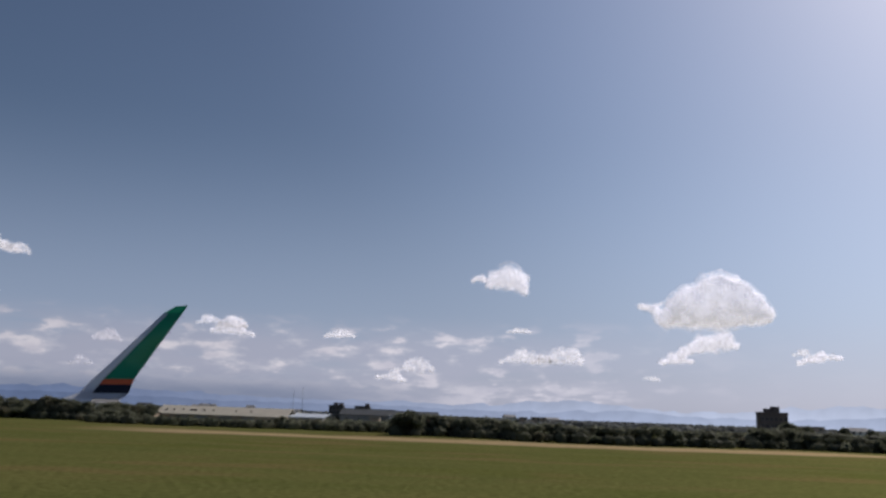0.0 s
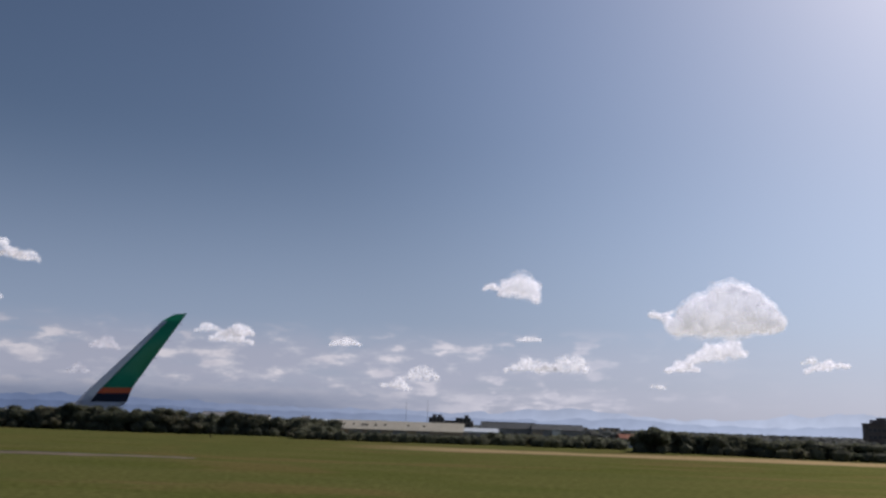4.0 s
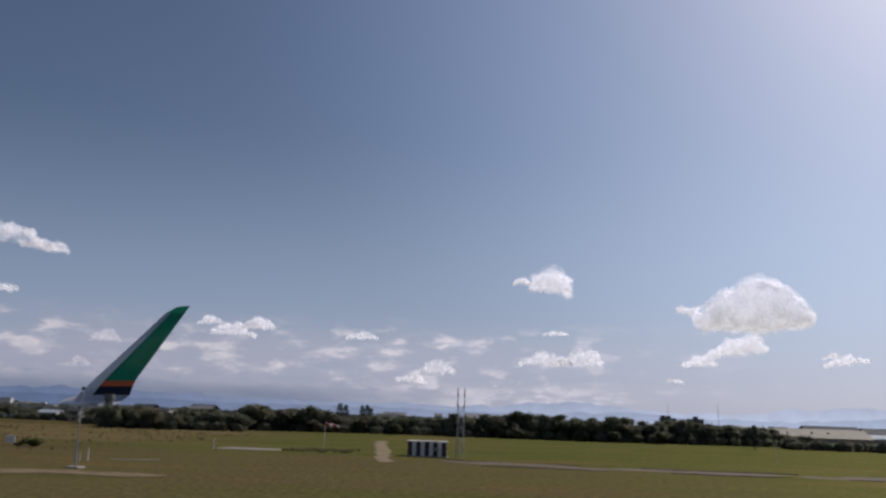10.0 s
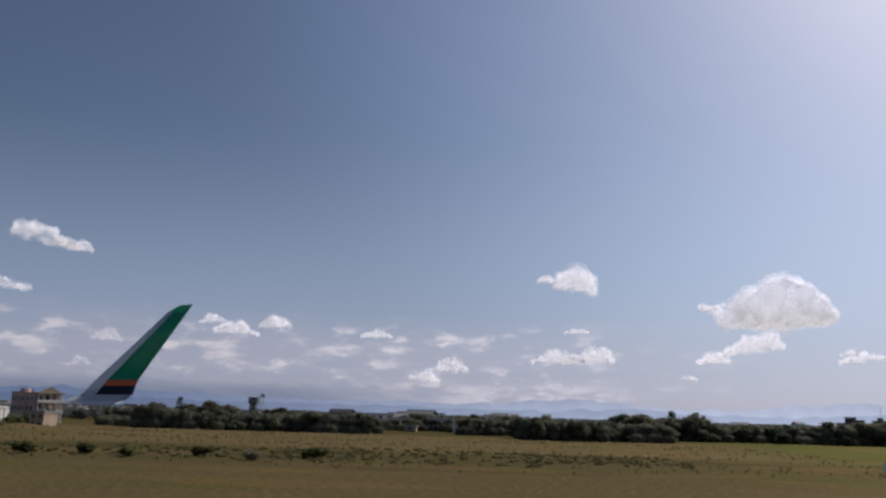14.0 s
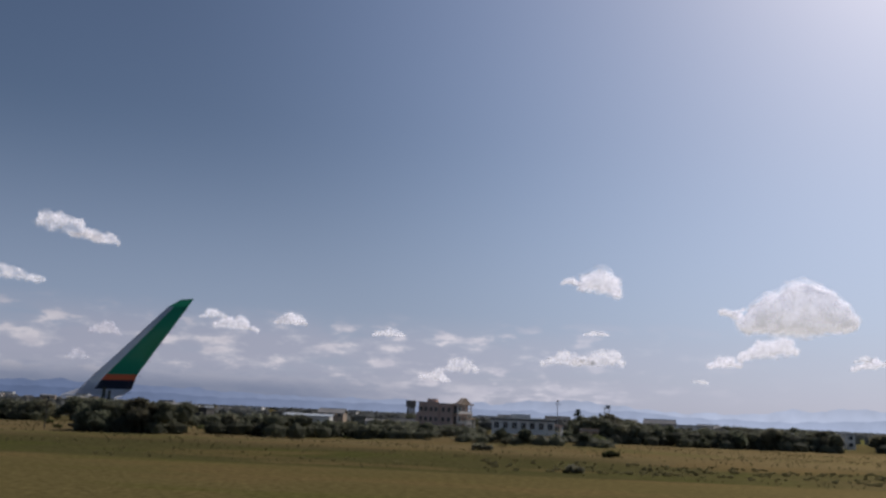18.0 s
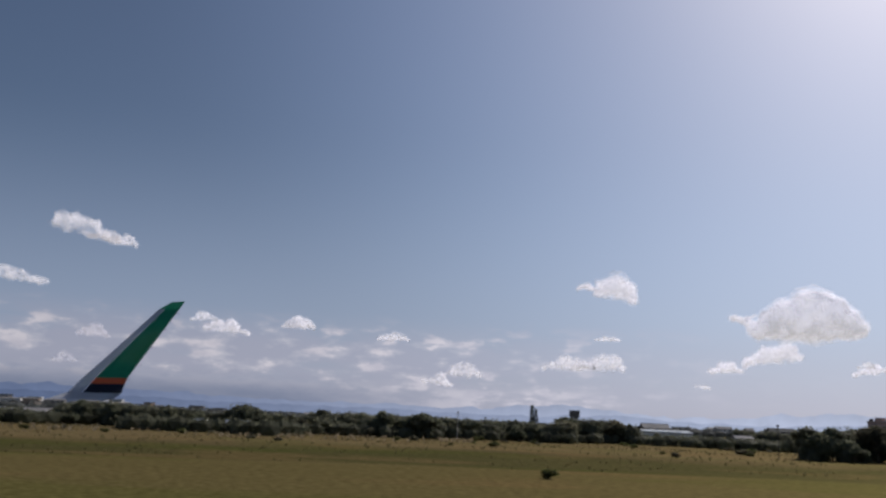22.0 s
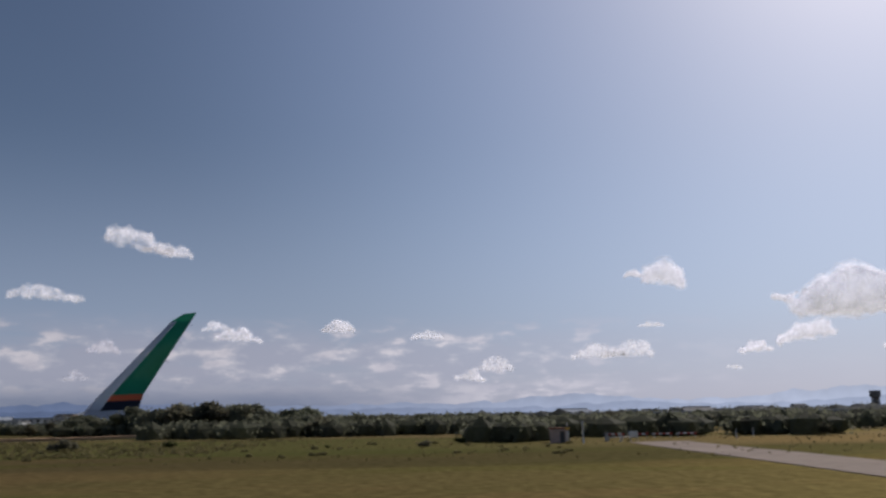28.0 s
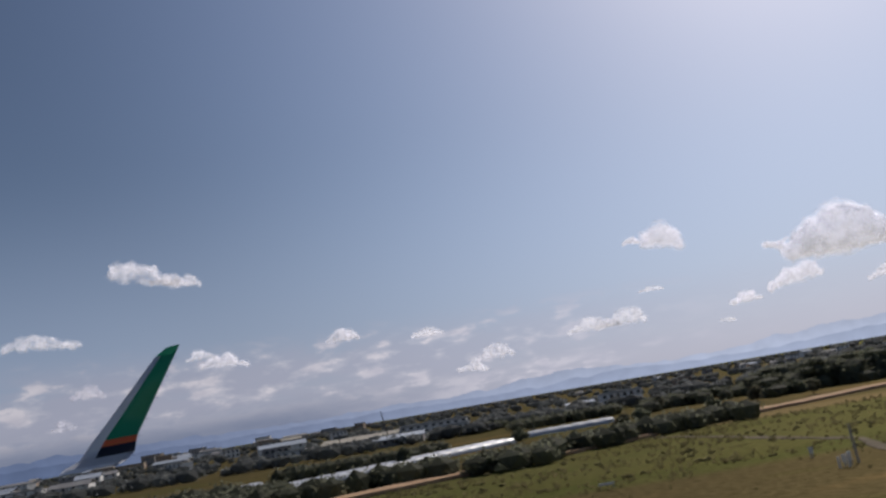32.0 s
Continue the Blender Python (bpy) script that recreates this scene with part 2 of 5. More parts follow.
def painted_haze(name, away, sunward, top):
    """Mountains far off, haze painted in as a soft glowing tone, paler towards the sun and towards their feet."""
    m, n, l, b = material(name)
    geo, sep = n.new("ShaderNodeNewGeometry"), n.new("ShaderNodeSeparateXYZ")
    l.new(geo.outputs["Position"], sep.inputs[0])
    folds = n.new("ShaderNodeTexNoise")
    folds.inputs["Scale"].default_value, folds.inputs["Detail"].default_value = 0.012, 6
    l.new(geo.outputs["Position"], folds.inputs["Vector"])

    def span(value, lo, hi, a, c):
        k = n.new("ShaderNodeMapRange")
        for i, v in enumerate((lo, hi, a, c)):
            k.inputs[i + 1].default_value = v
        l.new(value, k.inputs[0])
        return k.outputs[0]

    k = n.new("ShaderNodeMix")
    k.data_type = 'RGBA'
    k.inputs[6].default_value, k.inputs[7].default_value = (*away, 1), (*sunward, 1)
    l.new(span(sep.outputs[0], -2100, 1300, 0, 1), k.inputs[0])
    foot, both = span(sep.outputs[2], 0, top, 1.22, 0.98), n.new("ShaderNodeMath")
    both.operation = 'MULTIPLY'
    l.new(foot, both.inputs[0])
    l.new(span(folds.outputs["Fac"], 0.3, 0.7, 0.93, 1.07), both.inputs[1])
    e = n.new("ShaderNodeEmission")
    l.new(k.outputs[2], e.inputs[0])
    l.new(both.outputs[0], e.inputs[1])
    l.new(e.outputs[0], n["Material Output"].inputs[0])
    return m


# ---- mesh helpers ----
def mesh_of(name, bm, mat, smooth=False):
    me = bpy.data.meshes.new(name)
    bm.normal_update()
    bm.to_mesh(me)
    bm.free()
    me.materials.append(mat)
    if smooth:
        for p in me.polygons:
            p.use_smooth = True
    return me


def part(name, bm, mat, parent, label="", smooth=False):
    ob = new(name, mesh_of(name, bm, mat, smooth) if isinstance(bm, bmesh.types.BMesh) else bm)
    ob.parent = parent
    return tagged(ob, label)


def thing(name, m, label, category, group="", kind=""):
    ob = new(name)
    ob.empty_display_size = 0.5
    ob.matrix_world = m
    return tagged(ob, label, category, group, kind)


def box(bm, x0, x1, y0, y1, z0, z1, bevel=0.0):
    r = bmesh.ops.create_cube(bm, size=1)
    vs = r["verts"]
    for v in vs:
        v.co = Vector(((x0, x1)[v.co.x > 0], (y0, y1)[v.co.y > 0], (z0, z1)[v.co.z > 0]))
    if bevel:
        es = list({e for v in vs for e in v.link_edges})
        bmesh.ops.bevel(bm, geom=es, offset=bevel, segments=1, affect='EDGES')
    return bm


def boxed(*a, bevel=0.0):
    return box(bmesh.new(), *a, bevel=bevel)


def rod(bm, p, q, r0, r1=None, sides=7):
    p, q = Vector(p), Vector(q)
    r1 = r0 if r1 is None else r1
    turn = (q - p).to_track_quat("Z", "Y").to_matrix()
    rings = []
    for c, r in ((p, r0), (q, r1)):
        rings.append([bm.verts.new(c + turn @ Vector((r * math.cos(k * math.tau / sides), r * math.sin(k * math.tau / sides), 0))) for k in range(sides)])
    for k in range(sides):
        bm.faces.new((rings[0][k], rings[0][(k + 1) % sides], rings[1][(k + 1) % sides], rings[1][k]))
    bm.faces.new(rings[0][::-1])
    bm.faces.new(rings[1])
    return bm


def rodded(*a, **k):
    return rod(bmesh.new(), *a, **k)


# ---- ground ----
def spaced(lo, hi, step, far):
    inner = list(np.arange(lo, hi + 0.1, step))
    out, g = [], step
    x = hi
    while x < far:
        g *= 1.35
        x += g
        out.append(x)
    back, g, x = [], step, lo
    while x > -far:
        g *= 1.35
        x -= g
        back.append(x)
    return back[::-1] + inner + out


def near(s):
    """The field narrows towards the far end of the way."""
    k = min(1.0, max(0.0, (s - 420) / 200))
    return 1 - 0.42 * k * k * (3 - 2 * k)


def lie(x, y):
    """Height of the ground: level by the pavement, slightly uneven in the rough."""
    r = math.hypot(x, R - y)
    d = R - r
    w = min(1.0, max(0.0, (d - 60) / 60)) * min(1.0, max(0.0, (700 - d) / 300))
    s = R * math.atan2(-x, R - y)
    rise = 2.2 * math.exp(-((s - 319) / 22) ** 2 - ((d - 180) / 13) ** 2)
    e = d / near(s)
    dip = -0.55 * min(1.0, max(0.0, (e - 91) / 5)) * min(1.0, max(0.0, (136 - e) / 22)) * min(1.0, max(0.0, (s - 165) / 25)) * min(1.0, max(0.0, (655 - s) / 25))
    return rise + dip + w * 0.30 * noise.noise(Vector((x * 0.02, y * 0.035, 0))) + w * 0.12 * noise.noise(Vector((x * 0.09, y * 0.12, 4)))


def make_ground():
    xs, ys = spaced(-1100, 420, 5, 7000), spaced(20, 480, 5, 7000)
    verts = [(x, y, lie(x, y)) for y in ys for x in xs]
    w = len(xs)
    faces = [(j * w + i, j * w + i + 1, (j + 1) * w + i + 1, (j + 1) * w + i) for j in range(len(ys) - 1) for i in range(w - 1)]
    me = bpy.data.meshes.new("ground")
    me.from_pydata(verts, [], faces)
    me.materials.append(GRASS)
    for p in me.polygons:
        p.use_smooth = True
    tagged(new("ground", me), "flat airfield grass, green and patchy brown", "ground", kind="structure")


make_ground()


# ---- far mountains ----
def far_place(bearing, k=1.0, z=0.0):
    """A place on the far ring, by the bearing in degrees to the left of the mid direction of view."""
    b = radians(bearing)
    r = R * math.cos(b) * k
    base, mid = at(330, 0), 330 / R
    ang = b - mid
    return Vector((base.x - r * math.sin(ang), base.y + r * math.cos(ang), z))


def mountain_range(name, k, height, mat, label, lo=-34, hi=44):
    bm = bmesh.new()
    prev = None
    steps = 320
    for i in range(steps + 1):
        b = lo + (hi - lo) * i / steps
        z = max(4.0, height(b))
        cur = [bm.verts.new(far_place(b, kk, zz)) for kk, zz in ((k, -60), (k + 0.002, 0.6 * z), (k + 0.006, z), (k + 0.02, -60))]
        if prev:
            for j in range(3):
                bm.faces.new((prev[j], prev[j + 1], cur[j + 1], cur[j]))
        prev = cur
    tagged(new(name, mesh_of(name, bm, mat)), label, "mountains", kind="structure")


def bump_at(b, centre, width):
    return math.exp(-((b - centre) / width) ** 2)


def high_range(b):
    z = 55 + 52 * bump_at(b, -5.5, 5.0) + 52 * bump_at(b, -23, 6) + 16 * bump_at(b, 6, 5) + 30 * bump_at(b, 25, 11)
    return z + 15 * noise.fractal(Vector((b * 0.6, 0, 0)), 0.8, 2.1, 6)


def low_range(b):
    z = 34 + 26 * bump_at(b, -9, 4) + 26 * bump_at(b, -27, 6) + 16 * bump_at(b, 27, 9) + 12 * bump_at(b, 8, 8)
    return z + 12 * noise.fractal(Vector((b * 0.6, 3, 0)), 1.0, 2.0, 5)


mountain_range("backdrop_mountains", 0.985, high_range, painted_haze("hazy_far_mountains", (0.105, 0.140, 0.225), (0.36, 0.405, 0.50), 120), "pale blue far mountains in haze")
mountain_range("backdrop_hills", 0.975, low_range, painted_haze("hazy_near_mountains", (0.082, 0.112, 0.185), (0.285, 0.33, 0.425), 90), "blue-grey lower mountains in haze")

# ---- trees ----
def leaf_bits(bm, rng, lobes, count, size):
    for _ in range(count):
        c, r = rng.choice(lobes)
        v = Vector((rng.gauss(0, 1), rng.gauss(0, 1), rng.gauss(0, 1))).normalized()
        p = c + Vector((v.x * r.x, v.y * r.y, v.z * r.z)) * (0.78 + 0.36 * rng.random())
        if p.z < 0.15:
            continue
        a = Vector((rng.gauss(0, 1), rng.gauss(0, 1), rng.gauss(0, 1))).normalized()
        u = a.orthogonal().normalized()
        w = a.cross(u)
        s = size * (0.6 + 0.8 * rng.random())
        k = [bm.verts.new(p + u * s * x + w * s * y + a * s * z) for x, y, z in ((-1, -0.4, 0), (0.1, -0.8, 0.25), (1, 0.1, 0), (-0.1, 0.8, -0.2))]
        bm.faces.new(k)


def core(bm, rng, lobes, shrink=0.86):
    for c, r in lobes:
        q = bmesh.ops.create_icosphere(bm, subdivisions=2, radius=1)
        off = Vector((rng.random() * 50, rng.random() * 50, 0))
        for v in q["verts"]:
            f = shrink * (1 + 0.5 * noise.noise(v.co * 1.6 + off))
            v.co = c + Vector((v.co.x * r.x * f, v.co.y * r.y * f, v.co.z * r.z * f))


def broadleaf(rng, spread, mat, count=3000):
    """Trunk and crown meshes, 1 unit = 1 m at a height of 8 m."""
    trunk = bmesh.new()
    rod(trunk, (0, 0, -0.4), (0.1, 0, 2.0), 0.24, 0.17)
    lobes = []
    for i in range(rng.randint(6, 9)):
        a, q = rng.random() * math.tau, math.sqrt(rng.random()) * spread
        z = 2.6 + 4.2 * rng.random() * (1 - 0.35 * q / spread)
        r = 1.1 + 0.9 * rng.random()
        lobes.append((Vector((q * math.cos(a), q * math.sin(a), z)), Vector((r * 1.25, r * 1.25, r))))
        rod(trunk, (0.1, 0, 1.7), (0.75 * q * math.cos(a), 0.75 * q * math.sin(a), z), 0.1, 0.03, 5)
    lobes.append((Vector((0, 0, 6.4)), Vector((1.5, 1.5, 1.5))))
    crown = bmesh.new()
    core(crown, rng, lobes, 0.8)
    leaf_bits(crown, rng, lobes, count, 0.21)
    return mesh_of("trunk", trunk, BARK), mesh_of("crown", crown, mat)


def conifer(rng, width, mat):
    trunk = rodded((0, 0, -0.4), (0, 0, 7.8), 0.17, 0.03)
    crown = bmesh.new()
    z = 1.4
    while z < 7.8:
        w = width * (1 - (z - 1.0) / 7.6) ** 0.8 * (0.75 + 0.4 * rng.random()) + 0.15
        for k in range(9):
            a = k * math.tau / 9 + rng.random()
            tip = Vector((w * math.cos(a), w * math.sin(a), z + 0.25 * w))
            side = Vector((-math.sin(a), math.cos(a), 0)) * (0.13 * w + 0.13)
            c = [crown.verts.new(v) for v in (Vector((0, 0, z)), tip * 0.6 + Vector((0, 0, 0.4 * z)) - side, tip, tip * 0.6 + Vector((0, 0, 0.4 * z)) + side)]
            crown.faces.new(c)
            leaf_bits(crown, rng, [(tip * 0.7 + Vector((0, 0, 0.3 * z)), Vector((0.3 * w, 0.3 * w, 0.16)))], 5, 0.16)
        z += 0.42
    return mesh_of("trunk", trunk, BARK), mesh_of("crown", crown, mat)


def shrub(rng, mat):
    lobes = [(Vector((rng.uniform(-0.7, 0.7), rng.uniform(-0.6, 0.6), 0.45 + 0.5 * rng.random())), Vector((0.65, 0.65, 0.5))) for _ in range(5)]
    stem, crown = bmesh.new(), bmesh.new()
    for c, r in lobes:
        rod(stem, (0, 0, -0.2), c, 0.05, 0.02, 5)
    core(crown, rng, lobes, 0.8)
    leaf_bits(crown, rng, lobes, 420, 0.14)
    return mesh_of("stem", stem, BARK), mesh_of("crown", crown, mat)


rng = random.Random(11)
BROAD = [broadleaf(rng, 1.6 + 0.28 * i, LEAF if i % 3 else LEAF_B) for i in range(8)]
PINES = [conifer(rng, w, PINE) for w in (1.9, 2.4)]
CYPRESS = [conifer(rng, 0.85, PINE)]
SCRUB = leaf("leaf_scrub_green", (0.105, 0.115, 0.045))
SHRUBS = [shrub(rng, m) for m in (SCRUB, LEAF_B, SCRUB)]


def plant(kind, s, d, height, rng, wide=1.0, group="trees along the airfield edge"):
    pool, unit, name, label = {
        "broad": (BROAD, 8.0, "tree", "dark green broadleaf tree at the field edge"),
        "pine": (PINES, 8.0, "conifer_tree", "dark pointed conifer above the tree line"),
        "cypress": (CYPRESS, 8.0, "cypress_tree", "slim dark cypress above the tree line"),
        "shrub": (SHRUBS, 1.3, "shrub", "low rounded shrub in rough grass")}[kind]
    stem, crown = rng.choice(pool)
    k = height / unit
    p = at(s, d)
    m = stand(s, d, lie(p.x, p.y), rng.random() * 360) @ Matrix.Diagonal((k * wide, k * wide, k, 1))
    t = new(name)
    t.matrix_world = m
    tagged(t, label, "shrub" if kind == "shrub" else "tree", group)
    part(stem.name, stem, None, t)
    part(crown.name, crown, None, t)
    return t


def tree_run(rows, rng, step=10.5):
    """rows: from s, to s, height, d."""
    for s0, s1, h, d in rows:
        n = max(1, round(abs(s1 - s0) / step))
        for i in range(n):
            s = s0 + (s1 - s0) * (i + 0.2 + 0.6 * rng.random()) / n
            plant("broad", s, d + rng.uniform(-5, 2), h * rng.choice((0.76, 0.85, 0.92, 0.98, 1.08)) * rng.uniform(0.95, 1.05), rng, rng.uniform(1.05, 1.65))
            if rng.random() < 0.35:
                plant("broad", s + rng.uniform(-3, 3), d - rng.uniform(6, 10), min(4.2, h * rng.uniform(0.4, 0.6)), rng, 1.4)


def template(level):
    bm = bmesh.new()
    bmesh.ops.create_icosphere(bm, subdivisions=level, radius=1)
    bm.verts.ensure_lookup_table()
    v = np.array([tuple(k.co) for k in bm.verts])
    f = [tuple(k.index for k in q.verts) for q in bm.faces]
    bm.free()
    return v, f


BALL, BALL_F = template(2)
BALL_S, BALL_SF = template(1)


class Mass:
    """Many clumps of foliage joined into one mesh."""

    def __init__(self):
        self.v, self.f, self.n = [], [], 0

    def add(self, v, f):
        self.v.append(v)
        self.f += [tuple(i + self.n for i in q) for q in f]
        self.n += len(v)

    def clump(self, rg, p, rx, rz, leaves, size, fine=False):
        v, f = (BALL, BALL_F) if fine else (BALL_S, BALL_SF)
        k = 0.72 + 0.3 * rg.random((len(v), 1))
        self.add(np.array(p) + v * k * np.array((rx, rx, rz)), f)
        if leaves:
            w = rg.normal(size=(leaves, 3))
            w /= np.linalg.norm(w, axis=1)[:, None]
            c = np.array(p) + w * np.array((rx, rx, rz)) * (0.8 + 0.35 * rg.random((leaves, 1)))
            u = rg.normal(size=(leaves, 3))
            u /= np.linalg.norm(u, axis=1)[:, None]
            x = np.cross(u, rg.normal(size=(leaves, 3)))
            x /= np.linalg.norm(x, axis=1)[:, None]
            s = size * (0.6 + 0.8 * rg.random((leaves, 1)))
            q = np.stack([c - u * s, c - x * s * 0.7, c + u * s, c + x * s * 0.7], axis=1).reshape(-1, 3)
            self.add(q, [(4 * i, 4 * i + 1, 4 * i + 2, 4 * i + 3) for i in range(leaves)])

    def done(self, name, mat, label, category):
        me = bpy.data.meshes.new(name)
        me.from_pydata(np.concatenate(self.v).tolist(), [], self.f)
        me.materials.append(mat)
        return tagged(new(name, me), label, category, kind="stuff")


def leaf_mass(name, colour, spread=0.5):
    """Foliage in which each clump has a tone of its own."""
    m = leaf(name, colour, 0.25, 0.0)
    n, l = m.node_tree.nodes, m.node_tree.links
    b = n["Principled BSDF"]
    old = b.inputs["Base Color"].links[0].from_socket
    geo = n.new("ShaderNodeNewGeometry")
    mr = n.new("ShaderNodeMapRange")
    mr.inputs[3].default_value, mr.inputs[4].default_value = 1 - spread, 1 + spread
    l.new(geo.outputs["Random Per Island"], mr.inputs[0])
    k = n.new("ShaderNodeVectorMath")
    k.operation = 'SCALE'
    l.new(old, k.inputs[0])
    l.new(mr.outputs[0], k.inputs[3])
    l.new(k.outputs[0], b.inputs["Base Color"])
    for q in n:
        if q.type == 'BSDF_TRANSLUCENT':
            l.new(k.outputs[0], q.inputs[0])
    return m


def woods(runs, seed):
    rg = np.random.default_rng(seed)
    mass = Mass()
    for s0, s1, h, d in runs:
        n = max(2, round(abs(s1 - s0) / 1.5))
        for i in range(n):
            s = s0 + (s1 - s0) * (i + rg.random()) / n
            top = h * (0.76 + 0.26 * rg.random())
            r = 1.3 + 0.9 * rg.random()
            off = d + rg.uniform(-3, 5)
            mass.clump(rg, at(s, off, max(1.0, top - 0.7 * r)), r * 1.5, r * 0.7, 90, 0.22)
            if h > 5:
                mass.clump(rg, at(s + rg.uniform(-1, 1), off - 1, 0.55 * top), r * 1.5, r * 1.1, 70, 0.22)
            mass.clump(rg, at(s + rg.uniform(-1, 1), off - 2 - 3 * rg.random(), 1.0), r * 1.4, 1.5 + 0.6 * rg.random(), 70, 0.2)
    return mass


FIRST = [(-7, -28, 6.2, 290), (-20, -30, 4.4, 262), (-30, -80, 2.3, 258), (-82, -126, 3.4, 318), (-80, -126, 3.4, 262), (-124, -142, 6.2, 238), (-142, -160, 5.8, 236),
         (-158, -218, 4.9, 230), (-216, -240, 4.6, 238), (-228, -246, 6.0, 240), (-244, -340, 5.0, 240), (66, 48, 8.3, 272), (49, 32, 6.8, 272),
         (33, 25, 8.0, 274), (26, 11, 6.9, 276), (13, -3, 7.7, 278), (-1, -21, 6.6, 280)]
SECOND = [(230, 188, 6.2, 332), (156, 144, 8.3, 262), (145, 126, 7.1, 266), (128, 84, 6.0, 270), (86, 59, 7.3, 272), (60, 64, 5.0, 272),
          (362, 334, 5.4, 330), (302, 282, 7.4, 264), (283, 262, 6.2, 302), (263, 248, 4.6, 306), (236, 203, 4.6, 302),
          (206, 187, 5.0, 262), (189, 175, 6.4, 238), (176, 161, 5.7, 236), (163, 145, 5.2, 236)]
THIRD = [(511, 485, 5.7, 206), (486, 464, 5.0, 206), (466, 445, 5.2, 210), (447, 427, 6.2, 224), (427, 384, 3.0, 226), (409, 389, 6.3, 157), (388, 368, 4.7, 171), (368, 341, 3.5, 184), (364, 349, 4.0, 236), (322, 300, 3.0, 252),
         (302, 293, 7.1, 236), (294, 230, 5.4, 236), (566, 537, 5.2, 184), (539, 528, 4.2, 190), (528, 520, 5.8, 188), (522, 503, 4.2, 186), (503, 494, 2.2, 190), (495, 478, 5.0, 192)]
FOURTH = [(622, 607, 3.8, 156), (604, 596, 2.6, 200), (597, 583, 4.0, 174), (582, 563, 2.8, 176), (612, 572, 2.6, 232), (700, 666, 2.5, 134), (690, 640, 2.9, 168), (668, 610, 3.2, 222), (690, 672, 1.9, 112), (668, 655, 2.3, 108), (654, 632, 1.7, 132), (700, 692, 2.4, 97),
          (724, 694, 2.8, 138), (754, 722, 3.0, 136), (764, 748, 6.2, 160), (745, 716, 3.9, 156), (718, 700, 3.2, 148),
          (814, 780, 3.2, 204), (845, 815, 2.8, 226), (794, 780, 5.0, 180), (781, 764, 6.2, 178), (766, 748, 6.2, 176), (741, 690, 3.6, 186), (778, 746, 5.6, 222), (870, 846, 2.4, 262),
          (900, 872, 1.4, 111), (870, 858, 1.7, 114), (856, 844, 2.6, 110), (843, 832, 1.6, 122), (832, 812, 1.9, 130), (900, 884, 1.6, 124), (896, 862, 2.4, 168), (930, 896, 2.0, 140)]
rng = random.Random(5)
HEDGE = [(356, 331, 3.4, 226), (334, 304, 2.6, 173), (252, 228, 2.6, 300), (540, 505, 1.2, 164)]
EDGE = leaf_mass("leaf_thicket", (0.160, 0.166, 0.114), 0.25)
for k, runs in enumerate((FIRST, SECOND, THIRD, FOURTH, HEDGE)):
    tree_run(runs, rng)
    woods(runs, k).done("thicket", EDGE, "dense dark green thicket along the airfield edge", "thicket")

# single conifers and cypresses that rise over the line
for kind, s, d, h in (("pine", 129.5, 300, 9.4), ("pine", 127.8, 303, 9.0), ("pine", 121, 300, 8.9), ("pine", 119.4, 302, 9.1), ("pine", 117.6, 300, 8.2), ("cypress", 452.2, 250, 9.6), ("cypress", 450.9, 251, 8.6), ("pine", -1.5, 232, 6.6), ("pine", 300, 262, 9.0), ("cypress", 292, 268, 8.0),
                      ("pine", 842, 186, 2.8), ("broad", -262, 300, 8.0), ("broad", -265, 304, 7.4), ("broad", -270, 302, 6.8), ("broad", -285, 306, 6.6), ("broad", -292, 300, 6.4), ("broad", 811, 152, 3.2), ("broad", 800, 160, 3.2), ("broad", 825, 147, 3.4), ("broad", 828, 149, 2.8), ("broad", 790, 158, 3.0), ("broad", 846, 160, 3.0), ("broad", 868, 150, 3.4)):
    plant(kind, s, d, h, rng)

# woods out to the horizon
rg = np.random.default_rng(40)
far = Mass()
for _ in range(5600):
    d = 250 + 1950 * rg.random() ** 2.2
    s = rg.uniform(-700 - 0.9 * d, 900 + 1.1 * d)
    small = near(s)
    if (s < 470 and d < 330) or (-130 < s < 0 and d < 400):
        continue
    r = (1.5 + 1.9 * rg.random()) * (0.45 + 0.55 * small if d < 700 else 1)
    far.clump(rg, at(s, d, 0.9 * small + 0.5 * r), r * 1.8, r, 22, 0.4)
# distance haze mixed into the leaf colour: paler and bluer than the near woods
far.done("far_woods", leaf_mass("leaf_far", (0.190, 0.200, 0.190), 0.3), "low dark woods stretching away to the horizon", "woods")


